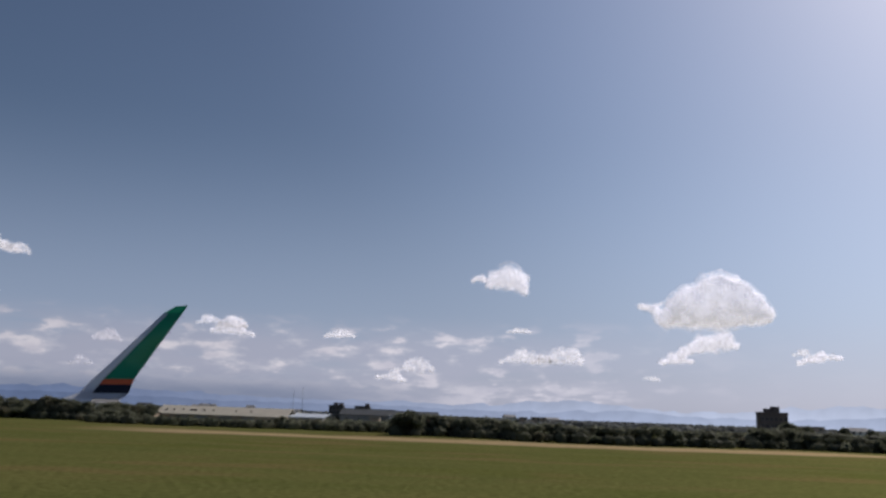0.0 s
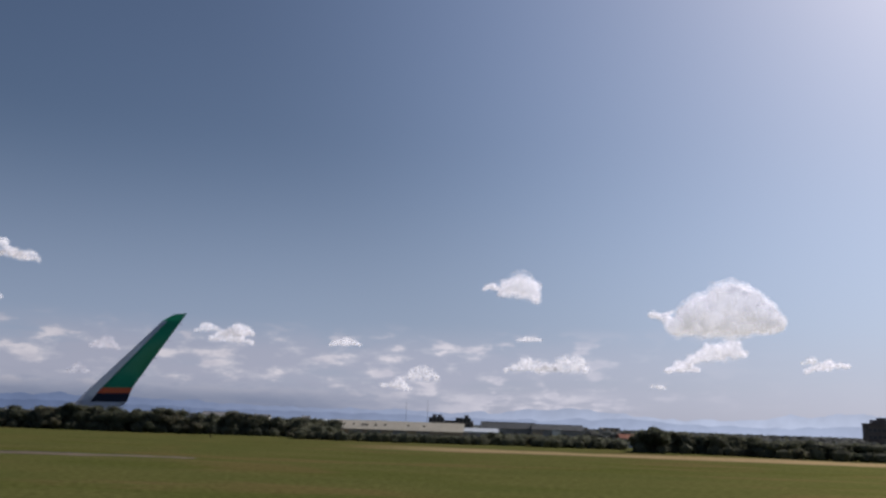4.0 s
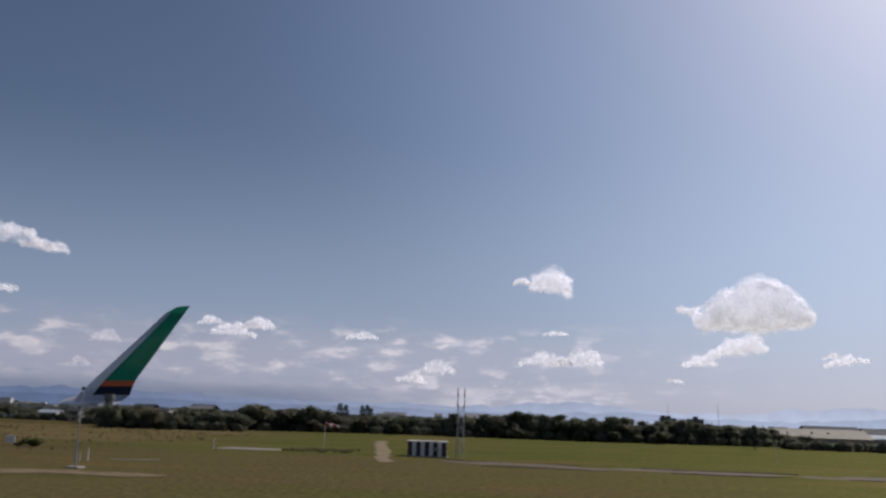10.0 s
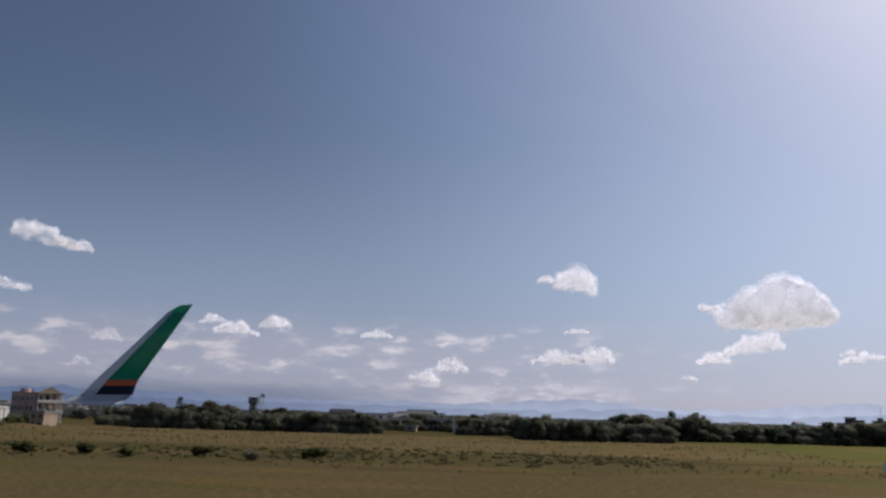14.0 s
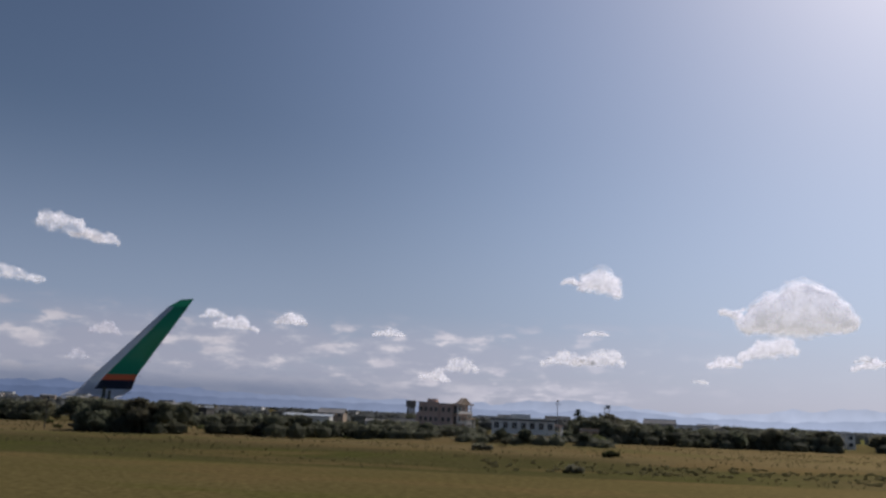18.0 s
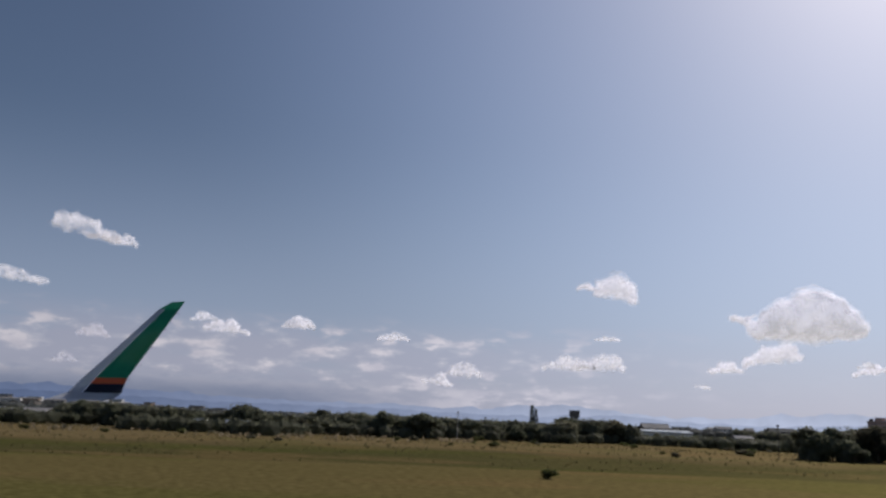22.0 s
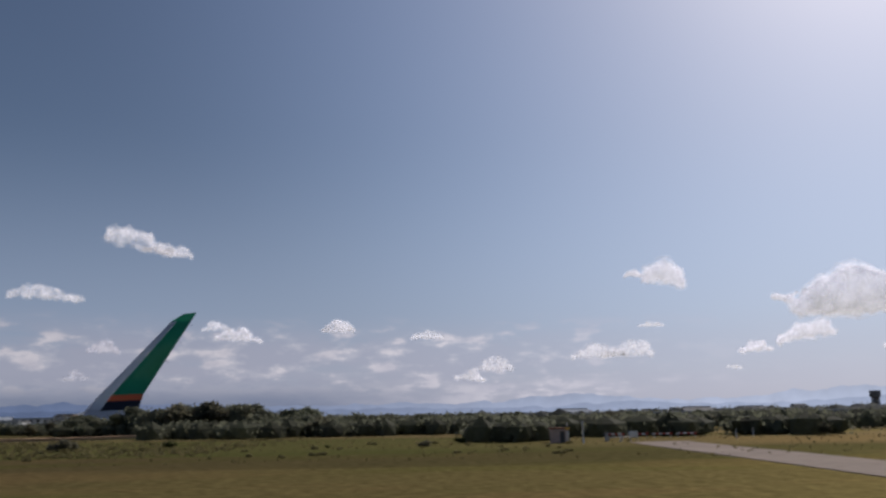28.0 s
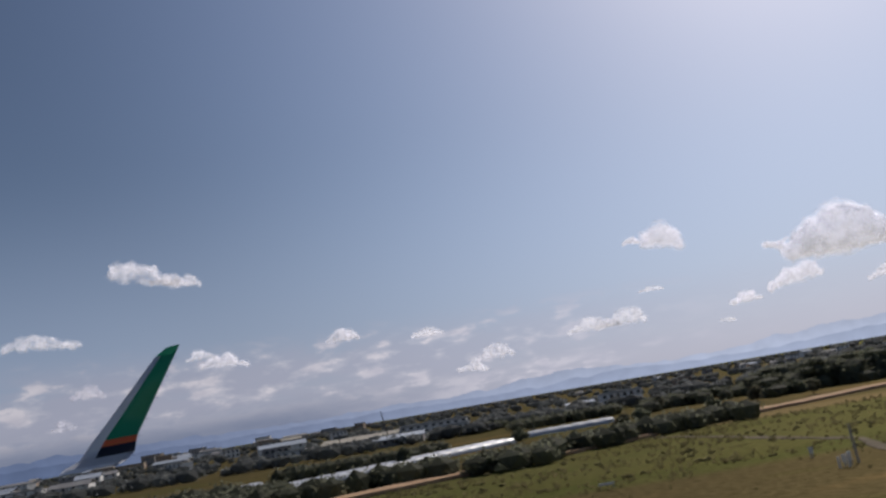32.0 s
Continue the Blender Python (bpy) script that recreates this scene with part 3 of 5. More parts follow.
# ---- the wing beyond: its tip stands above the horizon ----
def wing():
    base = far_place(23.5, 0.945)
    root = thing("aircraft_wing", Matrix.Translation(base) @ pose(0, 0, 0, 0, 0, 23.5 - math.degrees(330 / R)), "white aircraft wing with upturned green winglet", "aircraft wing")
    # leading and trailing edge at stations from the tip to the root
    sta = [((197, 497), (258, 507)), ((144, 460), (235, 466)), ((26, 323), (156, 330)), ((-73, 209), (90, 217)), ((-155, 117), (37, 125)),
           ((-177, 90), (29, 98)), ((-209, 49), (18, 55)), ((-284, 18), (-17, 24)), ((-408, -12), (-163, -38)), ((-684, -40), (-606, -116))]

    def station(k, f):
        (a, b), (c, d) = sta[k]
        return Vector((a + (c - a) * f, 0, b + (d - b) * f))

    def skin(name, k0, k1, f0, f1, mat, label=""):
        bm = bmesh.new()
        front, back = [], []
        for k in range(k0, k1 + 1):
            fa, ba = [], []
            for i in range(7):
                f = f0 + (f1 - f0) * i / 6
                p = station(k, f)
                th = (station(k, 1) - station(k, 0)).length * 0.11 * math.sqrt(max(0, f * (1 - f))) + 0.6
                fa.append(bm.verts.new(p + Vector((0, -th, 0))))
                ba.append(bm.verts.new(p + Vector((0, th, 0))))
            front.append(fa)
            back.append(ba)
        n = len(front)
        for k in range(n - 1):
            for i in range(6):
                bm.faces.new((front[k][i], front[k + 1][i], front[k + 1][i + 1], front[k][i + 1]))
                bm.faces.new((back[k][i], back[k][i + 1], back[k + 1][i + 1], back[k + 1][i]))
            for i in (0, 6):
                bm.faces.new((front[k][i], back[k][i], back[k + 1][i], front[k + 1][i]))
        for k in (0, n - 1):
            for i in range(6):
                bm.faces.new((front[k][i], front[k][i + 1], back[k][i + 1], back[k][i]))
        part(name, bm, mat, root, label, True)

    green = paint("green_paint", (0.010, 0.25, 0.125), 0.35, 0.06, 0.01)
    orange = paint("orange_paint", (0.75, 0.15, 0.05), 0.35, 0.05, 0.01)
    navy = paint("dark_blue_paint", (0.012, 0.016, 0.03), 0.35, 0.08, 0.01)
    silver = paint("bare_metal", (0.62, 0.64, 0.68), 0.4, 0.06, 0.01, metal=0.4)
    white = paint("wing_white", (0.74, 0.76, 0.80), 0.4, 0.06, 0.01)
    skin("tip_cap", 0, 1, 0, 1, green, "green winglet tip")
    skin("winglet_skin", 1, 4, 0.28, 1, green, "green winglet face")
    skin("leading_edge", 1, 6, 0, 0.27, silver, "bare metal leading edge")
    skin("stripe", 4, 5, 0.28, 1, orange, "orange stripe")
    skin("stripe", 5, 6, 0.28, 1, navy, "dark blue stripe")
    skin("winglet_root", 6, 7, 0, 1, silver, "pale grey blended root")
    skin("wing_panel", 7, 9, 0, 1, white, "white wing upper surface")
    for k, f in ((1, 0.15), (1, 0.75), (2, 0.5), (3, 0.3), (4, 0.2), (6, 0.5)):
        p = station(k, 1).lerp(station(k + 1, 1), f)
        part("static_wick", rodded(p - Vector((3, 0, 0)), p + Vector((20, 0, -2)), 0.8, 0.5), navy, root, "thin dark discharge wick")


wing()
# ---- clouds ----
def cloud_skin(name, thin, shine, through_light=0.0):
    """White cloud that glows by shine, in place of light scattered inside it; thin: how much of what is behind shows
    through.
    """
    m, n, l, b = material(name)
    dif, tra, mix = n.new("ShaderNodeBsdfDiffuse"), n.new("ShaderNodeBsdfTranslucent"), n.new("ShaderNodeMixShader")
    dif.inputs[0].default_value = tra.inputs[0].default_value = (0.93, 0.92, 0.94, 1)
    mix.inputs[0].default_value = through_light
    l.new(dif.outputs[0], mix.inputs[1])
    l.new(tra.outputs[0], mix.inputs[2])
    inner, both = n.new("ShaderNodeEmission"), n.new("ShaderNodeAddShader")
    inner.inputs[0].default_value, inner.inputs[1].default_value = (0.99, 0.97, 1.0, 1), shine
    l.new(mix.outputs[0], both.inputs[0])
    l.new(inner.outputs[0], both.inputs[1])
    body = both.outputs[0]
    if thin:
        geo, no = n.new("ShaderNodeNewGeometry"), n.new("ShaderNodeTexNoise")
        no.inputs["Scale"].default_value, no.inputs["Detail"].default_value = 0.035, 4
        l.new(geo.outputs["Position"], no.inputs["Vector"])
        mr = n.new("ShaderNodeMapRange")
        mr.inputs[1].default_value, mr.inputs[2].default_value = 0.36, 0.64
        mr.inputs[3].default_value, mr.inputs[4].default_value = max(0.0, thin - 0.16), min(1.0, thin + 0.16)
        l.new(no.outputs["Fac"], mr.inputs[0])
        clear, out = n.new("ShaderNodeBsdfTransparent"), n.new("ShaderNodeMixShader")
        l.new(mr.outputs[0], out.inputs[0])
        l.new(body, out.inputs[1])
        l.new(clear.outputs[0], out.inputs[2])
        body = out.outputs[0]
    l.new(body, n["Material Output"].inputs[0])
    return m


CLOUD = cloud_skin("cloud_dense", 0.0, 0.28)
PUFFY = cloud_skin("cloud_puffy", 0.34, 0.19, 0.15)
PALE_DIMMED = cloud_skin("cloud_pale", 0.62, 0.10, 0.15)
WISP, VEIL = cloud_skin("cloud_wisp", 0.75, 0.26, 0.4), cloud_skin("cloud_veil", 0.87, 0.26, 0.4)
billow_noise = {}


def billows(size, hard):
    key = (round(size, 1), hard)
    if key not in billow_noise:
        t = bpy.data.textures.new("billows", 'CLOUDS')
        t.noise_scale, t.noise_depth, t.noise_type = size, 3, 'HARD_NOISE' if hard else 'SOFT_NOISE'
        billow_noise[key] = t
    return billow_noise[key]


def swell(ob, voxel, size, depth):
    """Melts overlapping balls into one skin and lets it billow at two sizes."""
    m = ob.modifiers.new("melt", 'REMESH')
    m.mode, m.voxel_size, m.use_smooth_shade = 'VOXEL', voxel, True
    k = ob.modifiers.new("soften", 'SMOOTH')
    k.factor, k.iterations = 0.5, 5
    for scale, amount, hard in ((size, depth, False), (size * 0.38, depth * 0.15, True)):
        q = ob.modifiers.new("billow", 'DISPLACE')
        q.texture, q.texture_coords, q.strength, q.mid_level = billows(scale, hard), 'GLOBAL', amount, 0.45
    k = ob.modifiers.new("soften", 'SMOOTH')
    k.factor, k.iterations = 0.5, 4
    return ob


def ball(bm, x, y, z, r, flat):
    q = bmesh.ops.create_icosphere(bm, subdivisions=2, radius=1)
    for v in q["verts"]:
        v.co = Vector((x + v.co.x * r, y + v.co.y * r, z + v.co.z * r * flat))


def cloud(s, d, z, w, h, seed, label, thick=1.0, lean=0.0, peak=None, tail=0.0):
    """A heap of billows that reaches w to each side of its middle and h up and down.
    thick: 2 a dense heap, 1 a small puffy one, 0 a ragged shred. lean: how far its right end lies above its left."""
    rg = random.Random(seed)
    p = at(s, d, z)
    away = p - at(330, 0)
    root = thing("cloud", Matrix.Translation(p) @ Matrix.Rotation(math.atan2(-away.x, away.y), 4, 'Z'), label, "cloud", "clouds")
    peak = rg.uniform(-0.3, 0.35) if peak is None else peak
    n = max(5, round(2.6 * w / h) + 2)
    spots = []
    for i in range(n):
        x = (-0.92 + 1.84 * i / (n - 1)) * (0.86 if thick == 2 else 1.0) + rg.uniform(-0.06, 0.06)
        dome = max(0.30 if thick == 2 else 0.16, 1 - abs((x - peak) / (1 + (peak if x < peak else -peak))) ** (1.7 if thick == 2 else 1.9))
        dome *= rg.uniform(0.9, 1.05) if thick == 2 else rg.uniform(0.45, 1.1)
        top = -0.75 * h + 1.65 * h * dome
        low = -0.75 * h
        r = max((0.10 if thick == 2 else 0.27) * h, (top - low) * 0.5)
        up = lean * h * x
        spots.append((x * (w - 0.7 * r), rg.uniform(-0.15, 0.15) * h, up + (top + low) / 2, r * (1.2 if thick else 1.05), 0.9))
        for _ in range(4 if thick == 2 else 2):
            a = rg.uniform(0.1, 3.0)
            q = r * rg.uniform(0.3, 0.55)
            spots.append((x * (w - 0.7 * r) + math.cos(a) * r * 0.85, rg.uniform(-0.35, 0.2) * r, up + (top + low) / 2 + math.sin(a) * r * 0.7, q, 0.85))
    mains = [q for q in spots if q[4] == 0.9]
    for p0, p1 in zip(mains, mains[1:]):
        spots.append(((p0[0] + p1[0]) / 2, (p0[1] + p1[1]) / 2, (p0[2] + p1[2]) / 2, max(0.32 * h, 0.5 * min(p0[3], p1[3])), 0.8))
    # weaker light away from the sun put into a thinner, less glowing skin
    soft = PALE_DIMMED if s > 1000 else PUFFY
    layers = {2: (("billow", 0.0, CLOUD, "white billows with a grey belly"), ("wisp", 0.07, WISP, "thin soft edge"), ("wisp", 0.16, VEIL, "faint ragged edge")),
              1: (("billow", -0.26, soft, "white billows"), ("wisp", -0.10, WISP, "thin white skin"), ("wisp", 0.05, WISP, "thin soft edge"), ("wisp", 0.22, VEIL, "faint ragged edge")),
              0: (("billow", -0.12, WISP, "thin white shred"), ("wisp", 0.08, VEIL, "thin soft edge"), ("wisp", 0.28, VEIL, "faint ragged edge"))}[thick]
    for name, grow, mat, text in layers:
        bm = bmesh.new()
        for x, y, zz, r, flat in spots:
            ball(bm, x, y, zz, r * (1 + 0.9 * grow) + 0.25 * max(0.0, grow) * h, flat)
        for i in range(int(tail * 5)):
            ball(bm, -w * (0.86 + 0.09 * i), 0, -0.1 * h + 0.05 * h * i, h * (0.22 - 0.02 * i + max(0, grow) * 0.4), 0.7)
        swell(part(name, bm, mat, root, text), h / (20 if thick == 2 else 13), h * 0.55, h * ((0.22 if thick == 2 else 0.42) + 1.1 * max(0.0, grow)) * (1.0 if thick else 1.5))


BIG = "large white cumulus cloud with a grey belly"
SMALL = "small white cumulus cloud in a blue sky"
SHRED = "thin ragged white cloud low in the sky"
for i, (s, d, z, w, h, text, thick, lean, peak, tail) in enumerate((
        (-1288, 2240, 330, 190, 78, BIG, 2, 0.0, 0.05, 0.6), (-1105, 2315, 342, 40, 13, SHRED, 0, 0.2, 0.4, 0.0), (-1643, 2592, 259, 104, 36, SMALL, 1, 0.35, 0.3, 0.0), (-1735, 2860, 232, 62, 28, SMALL, 1, 0.1, 0.1, 0.0),
        (-234, 2290, 391, 62, 44, SMALL, 1, -0.15, 0.05, 0.0), (-95, 2320, 392, 26, 18, SMALL, 1, 0.0, 0.0, 0.0), (-2261, 2444, 228, 66, 24, SMALL, 1, 0.3, 0.2, 0.0),
        (1695, 2571, 288, 56, 24, SMALL, 1, 0.0, 0.1, 0.0), (5746, 3439, 421, 120, 36, SMALL, 1, -0.2, -0.1, 0.0), (5911, 2809, 355, 80, 34, SMALL, 1, -0.1, 0.0, 0.0),
        (1985, 1770, 422, 82, 25, SHRED, 0, -0.5, -0.5, 0.0), (1876, 1792, 398, 60, 17, SHRED, 0, -0.2, 0.2, 0.0), (2912, 2013, 373, 104, 26, SHRED, 0, -0.1, -0.1, 0.0),
        (-900, 3223, 244, 105, 36, SHRED, 0, 0.1, 0.5, 0.0), (-560, 3223, 236, 110, 28, SHRED, 0, 0.1, 0.1, 0.0), (5926, 2697, 218, 58, 24, SHRED, 0, 0.0, 0.0, 0.0),
        (-2010, 2380, 228, 26, 15, SHRED, 0, 0.0, 0.0, 0.0), (-1560, 2900, 160, 30, 12, SHRED, 0, -0.1, 0.0, 0.0), (-330, 2515, 264, 42, 9, SHRED, 0, 0.0, 0.0, 0.0),
        (640, 3155, 190, 70, 30, SHRED, 0, 0.1, 0.0, 0.0), (900, 3155, 150, 60, 24, SHRED, 0, -0.2, 0.0, 0.0), (1250, 2950, 285, 60, 16, SHRED, 0, 0.1, 0.0, 0.0),
        (5572, 3306, 455, 70, 26, SHRED, 0, 0.0, 0.0, 0.0))):
    cloud(s, d, z, w, h, 20 + i, text, thick, lean, peak, tail)


def cloud_deck():
    """Broken stratus low over the far hills, soft and thickest away from the sun: a glowing backdrop behind the
    mountains.
    """
    m, n, l, b = material("distant_stratus")
    uv = n.new("ShaderNodeUVMap")
    sep = n.new("ShaderNodeSeparateXYZ")
    l.new(uv.outputs[0], sep.inputs[0])
    side, up = sep.outputs[0], sep.outputs[1]

    def span(value, lo, hi, a=0.0, c=1.0):
        k = n.new("ShaderNodeMapRange")
        k.interpolation_type = 'SMOOTHSTEP'
        for i, v in enumerate((lo, hi, a, c)):
            k.inputs[i + 1].default_value = v
        l.new(value, k.inputs[0])
        return k.outputs[0]

    def calc(op, a, c):
        k = n.new("ShaderNodeMath")
        k.operation, k.use_clamp = op, True
        for i, v in enumerate((a, c)):
            if isinstance(v, float):
                k.inputs[i].default_value = v
            else:
                l.new(v, k.inputs[i])
        return k.outputs[0]

    def field(sx, sy, shift, detail=6):
        mp = n.new("ShaderNodeMapping")
        mp.inputs["Scale"].default_value, mp.inputs["Location"].default_value = (sx, sy, 1), (shift, shift * 0.7, shift)
        l.new(uv.outputs[0], mp.inputs[0])
        t = n.new("ShaderNodeTexNoise")
        t.inputs["Scale"].default_value, t.inputs["Detail"].default_value, t.inputs["Roughness"].default_value = 1.0, detail, 0.52
        l.new(mp.outputs[0], t.inputs["Vector"])
        return t.outputs["Fac"]

    away = span(side, -26.0, 16.0, 0.22, 1.0)
    # a grey veil, then heaped white tops in broken rows
    veil = calc('MULTIPLY', calc('MULTIPLY', span(up, 7.0, 4.2), span(up, 0.4, 2.4)), calc('MULTIPLY', away, span(field(0.14, 0.5, 3.0, 5), 0.22, 0.5)))
    low = calc('MULTIPLY', span(up, 7.0, 5.0), span(up, 0.8, 1.9))
    heap = calc('MULTIPLY', span(field(0.36, 0.95, 11.0, 6), 0.46, 0.64), calc('MULTIPLY', low, span(side, -24.0, 6.0, 0.12, 1.0)))
    ridge = calc('MULTIPLY', calc('MULTIPLY', span(up, 2.7, 1.7), span(side, -13.0, -6.0)), span(field(0.35, 1.3, 29.0, 6), 0.36, 0.56))
    white = calc('MAXIMUM', calc('MULTIPLY', heap, 0.95), calc('MULTIPLY', ridge, 0.8))
    cover = calc('MAXIMUM', calc('MULTIPLY', veil, 0.64), white)
    tint = n.new("ShaderNodeMix")
    tint.data_type = 'RGBA'
    tint.inputs[6].default_value, tint.inputs[7].default_value = (0.43, 0.435, 0.51, 1), (0.72, 0.69, 0.71, 1)
    l.new(calc('MULTIPLY', white, span(field(0.5, 1.4, 17.0, 5), 0.30, 0.62, 0.45, 1.0)), tint.inputs[0])
    # dark blue shade under the cloud, painted in low down away from the sun
    under = n.new("ShaderNodeMix")
    under.data_type = 'RGBA'
    dim = calc('MULTIPLY', calc('MULTIPLY', span(up, 3.0, 1.1), span(side, -4.0, 14.0)), 0.86)
    l.new(dim, under.inputs[0])
    l.new(tint.outputs[2], under.inputs[6])
    under.inputs[7].default_value = (0.17, 0.215, 0.31, 1)
    cover = calc('MAXIMUM', cover, dim)
    glowing, clear, out = n.new("ShaderNodeEmission"), n.new("ShaderNodeBsdfTransparent"), n.new("ShaderNodeMixShader")
    l.new(under.outputs[2], glowing.inputs[0])
    # sunlight painted into the glow: stronger on the sunward side
    l.new(span(side, -26.0, 30.0, 1.02, 0.72), glowing.inputs[1])
    l.new(cover, out.inputs[0])
    l.new(clear.outputs[0], out.inputs[1])
    l.new(glowing.outputs[0], out.inputs[2])
    l.new(out.outputs[0], n["Material Output"].inputs[0])
    bm = bmesh.new()
    lay = bm.loops.layers.uv.new("UVMap")
    grid = []
    for i in range(121):
        bearing = -48 + 104 * i / 120
        foot = far_place(bearing, 0.992)
        reach = R * math.cos(radians(bearing)) * 0.992
        grid.append([(bm.verts.new(foot + Vector((0, 0, reach * math.tan(radians(e))))), (bearing, e)) for e in (0.0, 2.0, 4.0, 6.0, 8.0)])
    for a, c in zip(grid, grid[1:]):
        for j in range(4):
            corners = (a[j], a[j + 1], c[j + 1], c[j])
            face = bm.faces.new([v for v, _ in corners])
            for loop, (_, spot) in zip(face.loops, corners):
                loop[lay].uv = spot
    tagged(new("backdrop_clouds", mesh_of("backdrop_clouds", bm, m)), "soft broken low cloud over far mountains", "clouds", kind="structure")


cloud_deck()


# ---- pavement, tracks and bare patches ----
def strip(name, path, width, mat, label, category, z=0.05, ragged=0.0, seed=1, kind="structure"):
    """A slab along a path of (s, d)."""
    rg = random.Random(seed)
    pts = [at(*p) for p in path]
    dense = []
    for a, c in zip(pts, pts[1:]):
        n = max(1, int((c - a).length / 3))
        dense += [a + (c - a) * i / n for i in range(n)]
    dense.append(pts[-1])
    bm = bmesh.new()
    prev = None
    for i, p in enumerate(dense):
        t = (dense[min(i + 1, len(dense) - 1)] - dense[max(i - 1, 0)]).normalized()
        sd = Vector((-t.y, t.x, 0))
        wl, wr = width / 2 + rg.uniform(-ragged, ragged), width / 2 + rg.uniform(-ragged, ragged)
        if ragged and i in (0, len(dense) - 1):
            wl = wr = width * 0.15
        g = lie(p.x, p.y)
        row = [bm.verts.new(p + sd * wl + Vector((0, 0, g - 0.6))), bm.verts.new(p + sd * wl + Vector((0, 0, g + z))), bm.verts.new(p - sd * wr + Vector((0, 0, g + z))), bm.verts.new(p - sd * wr + Vector((0, 0, g - 0.6)))]
        if prev:
            for j in range(3):
                bm.faces.new((prev[j], prev[j + 1], row[j + 1], row[j]))
        prev = row
    tagged(new(name, mesh_of(name, bm, mat)), label, category, kind=kind)


PAVE = paint("worn_pale_tarmac", (0.245, 0.195, 0.16), 0.9, 0.22, 0.12, bump=0.02)
SAND = paint("sandy_earth", (0.23, 0.18, 0.115), 0.95, 0.3, 0.3, bump=0.05)
EARTH = paint("brown_earth", (0.125, 0.10, 0.065), 0.95, 0.35, 0.25, bump=0.08)
RUST_EARTH = paint("orange_earth", (0.42, 0.275, 0.165), 0.95, 0.3, 0.2, bump=0.08)
CONCRETE = paint("pale_concrete", (0.36, 0.33, 0.29), 0.9, 0.2, 0.3)
strip("road", [(675.3, -10), (677.4, 30), (681.2, 88)], 6.0, PAVE, "pale worn tarmac road crossing the grass", "road", 0.04)
strip("road", [(682.5, 101), (694, 200), (703, 300)], 3.4, CONCRETE, "far stretch of pale road between trees", "road", 0.05)
strip("pavement", [(742, 20.6), (771, 17.9)], 28, PAVE, "pale worn tarmac at the edge of the grass", "pavement", 0.04)
strip("track", [(80, 118), (60, 113), (13, 112), (-40, 118)], 6.5, paint("worn_track", (0.150, 0.120, 0.090), 0.95, 0.3, 0.25, bump=0.06), "bare pale earth service track with ruts", "track", 0.03, 1.0, 2)
RUT = paint("dark_rut", (0.058, 0.048, 0.034), 0.95, 0.35, 0.3, bump=0.08)
for path, seed in (([(80, 122.5), (60, 117.6)], 3), ([(52, 117), (31, 116.6)], 13), ([(22, 116.2), (4, 116.6)], 14), ([(-6, 119), (-30, 121.5)], 15),
                   ([(74, 110), (58, 108.4)], 16), ([(50, 108), (36, 107.6)], 17), ([(28, 107.6), (6, 107.8)], 18)):
    strip("track", path, 1.5, RUT, "dark wheel rut at the edge of the track", "track", 0.045, 0.6, seed)
strip("track", [(98.5, 196), (95.2, 168), (91.0, 140), (87.0, 110)], 2.2, SAND, "narrow sandy path leading over the grass", "track", 0.04, 0.6, 4)
GRAVEL = paint("brown_gravel", (0.19, 0.145, 0.09), 0.95, 0.45, 0.9, bump=0.06)
strip("earth_patch", [(130, 69), (121, 72.5), (112, 74), (102, 74.5)], 4.4, GRAVEL, "bare strip of brown gravel in the grass", "bare patch", 0.05, 1.3, 5)
strip("concrete_patch", [(117, 95.5), (111.5, 96.5)], 2.0, CONCRETE, "pale concrete slab at the foot of a pole", "concrete slab", 0.06, 0.5, 6)
strip("concrete_patch", [(115.5, 128), (104.5, 134)], 8.5, paint("dusty_concrete", (0.25, 0.222, 0.19), 0.95, 0.25, 0.3, bump=0.03), "broad pale dusty concrete patch in the grass", "concrete slab", 0.05, 1.6, 7)
strip("embankment", [(985, 62), (930, 82), (890, 96), (865, 105), (825, 126), (785, 147), (744, 158), (718, 166)], 5.4, RUST_EARTH, "orange-brown earth bank topped with dry grass", "embankment", 0.45, 0.6, 8)
strip("earth_patch", [(829, 122), (824, 100), (819, 78), (823, 58)], 1.2, EARTH, "winding bare earth path in green scrub", "bare patch", 0.04, 0.4, 9)



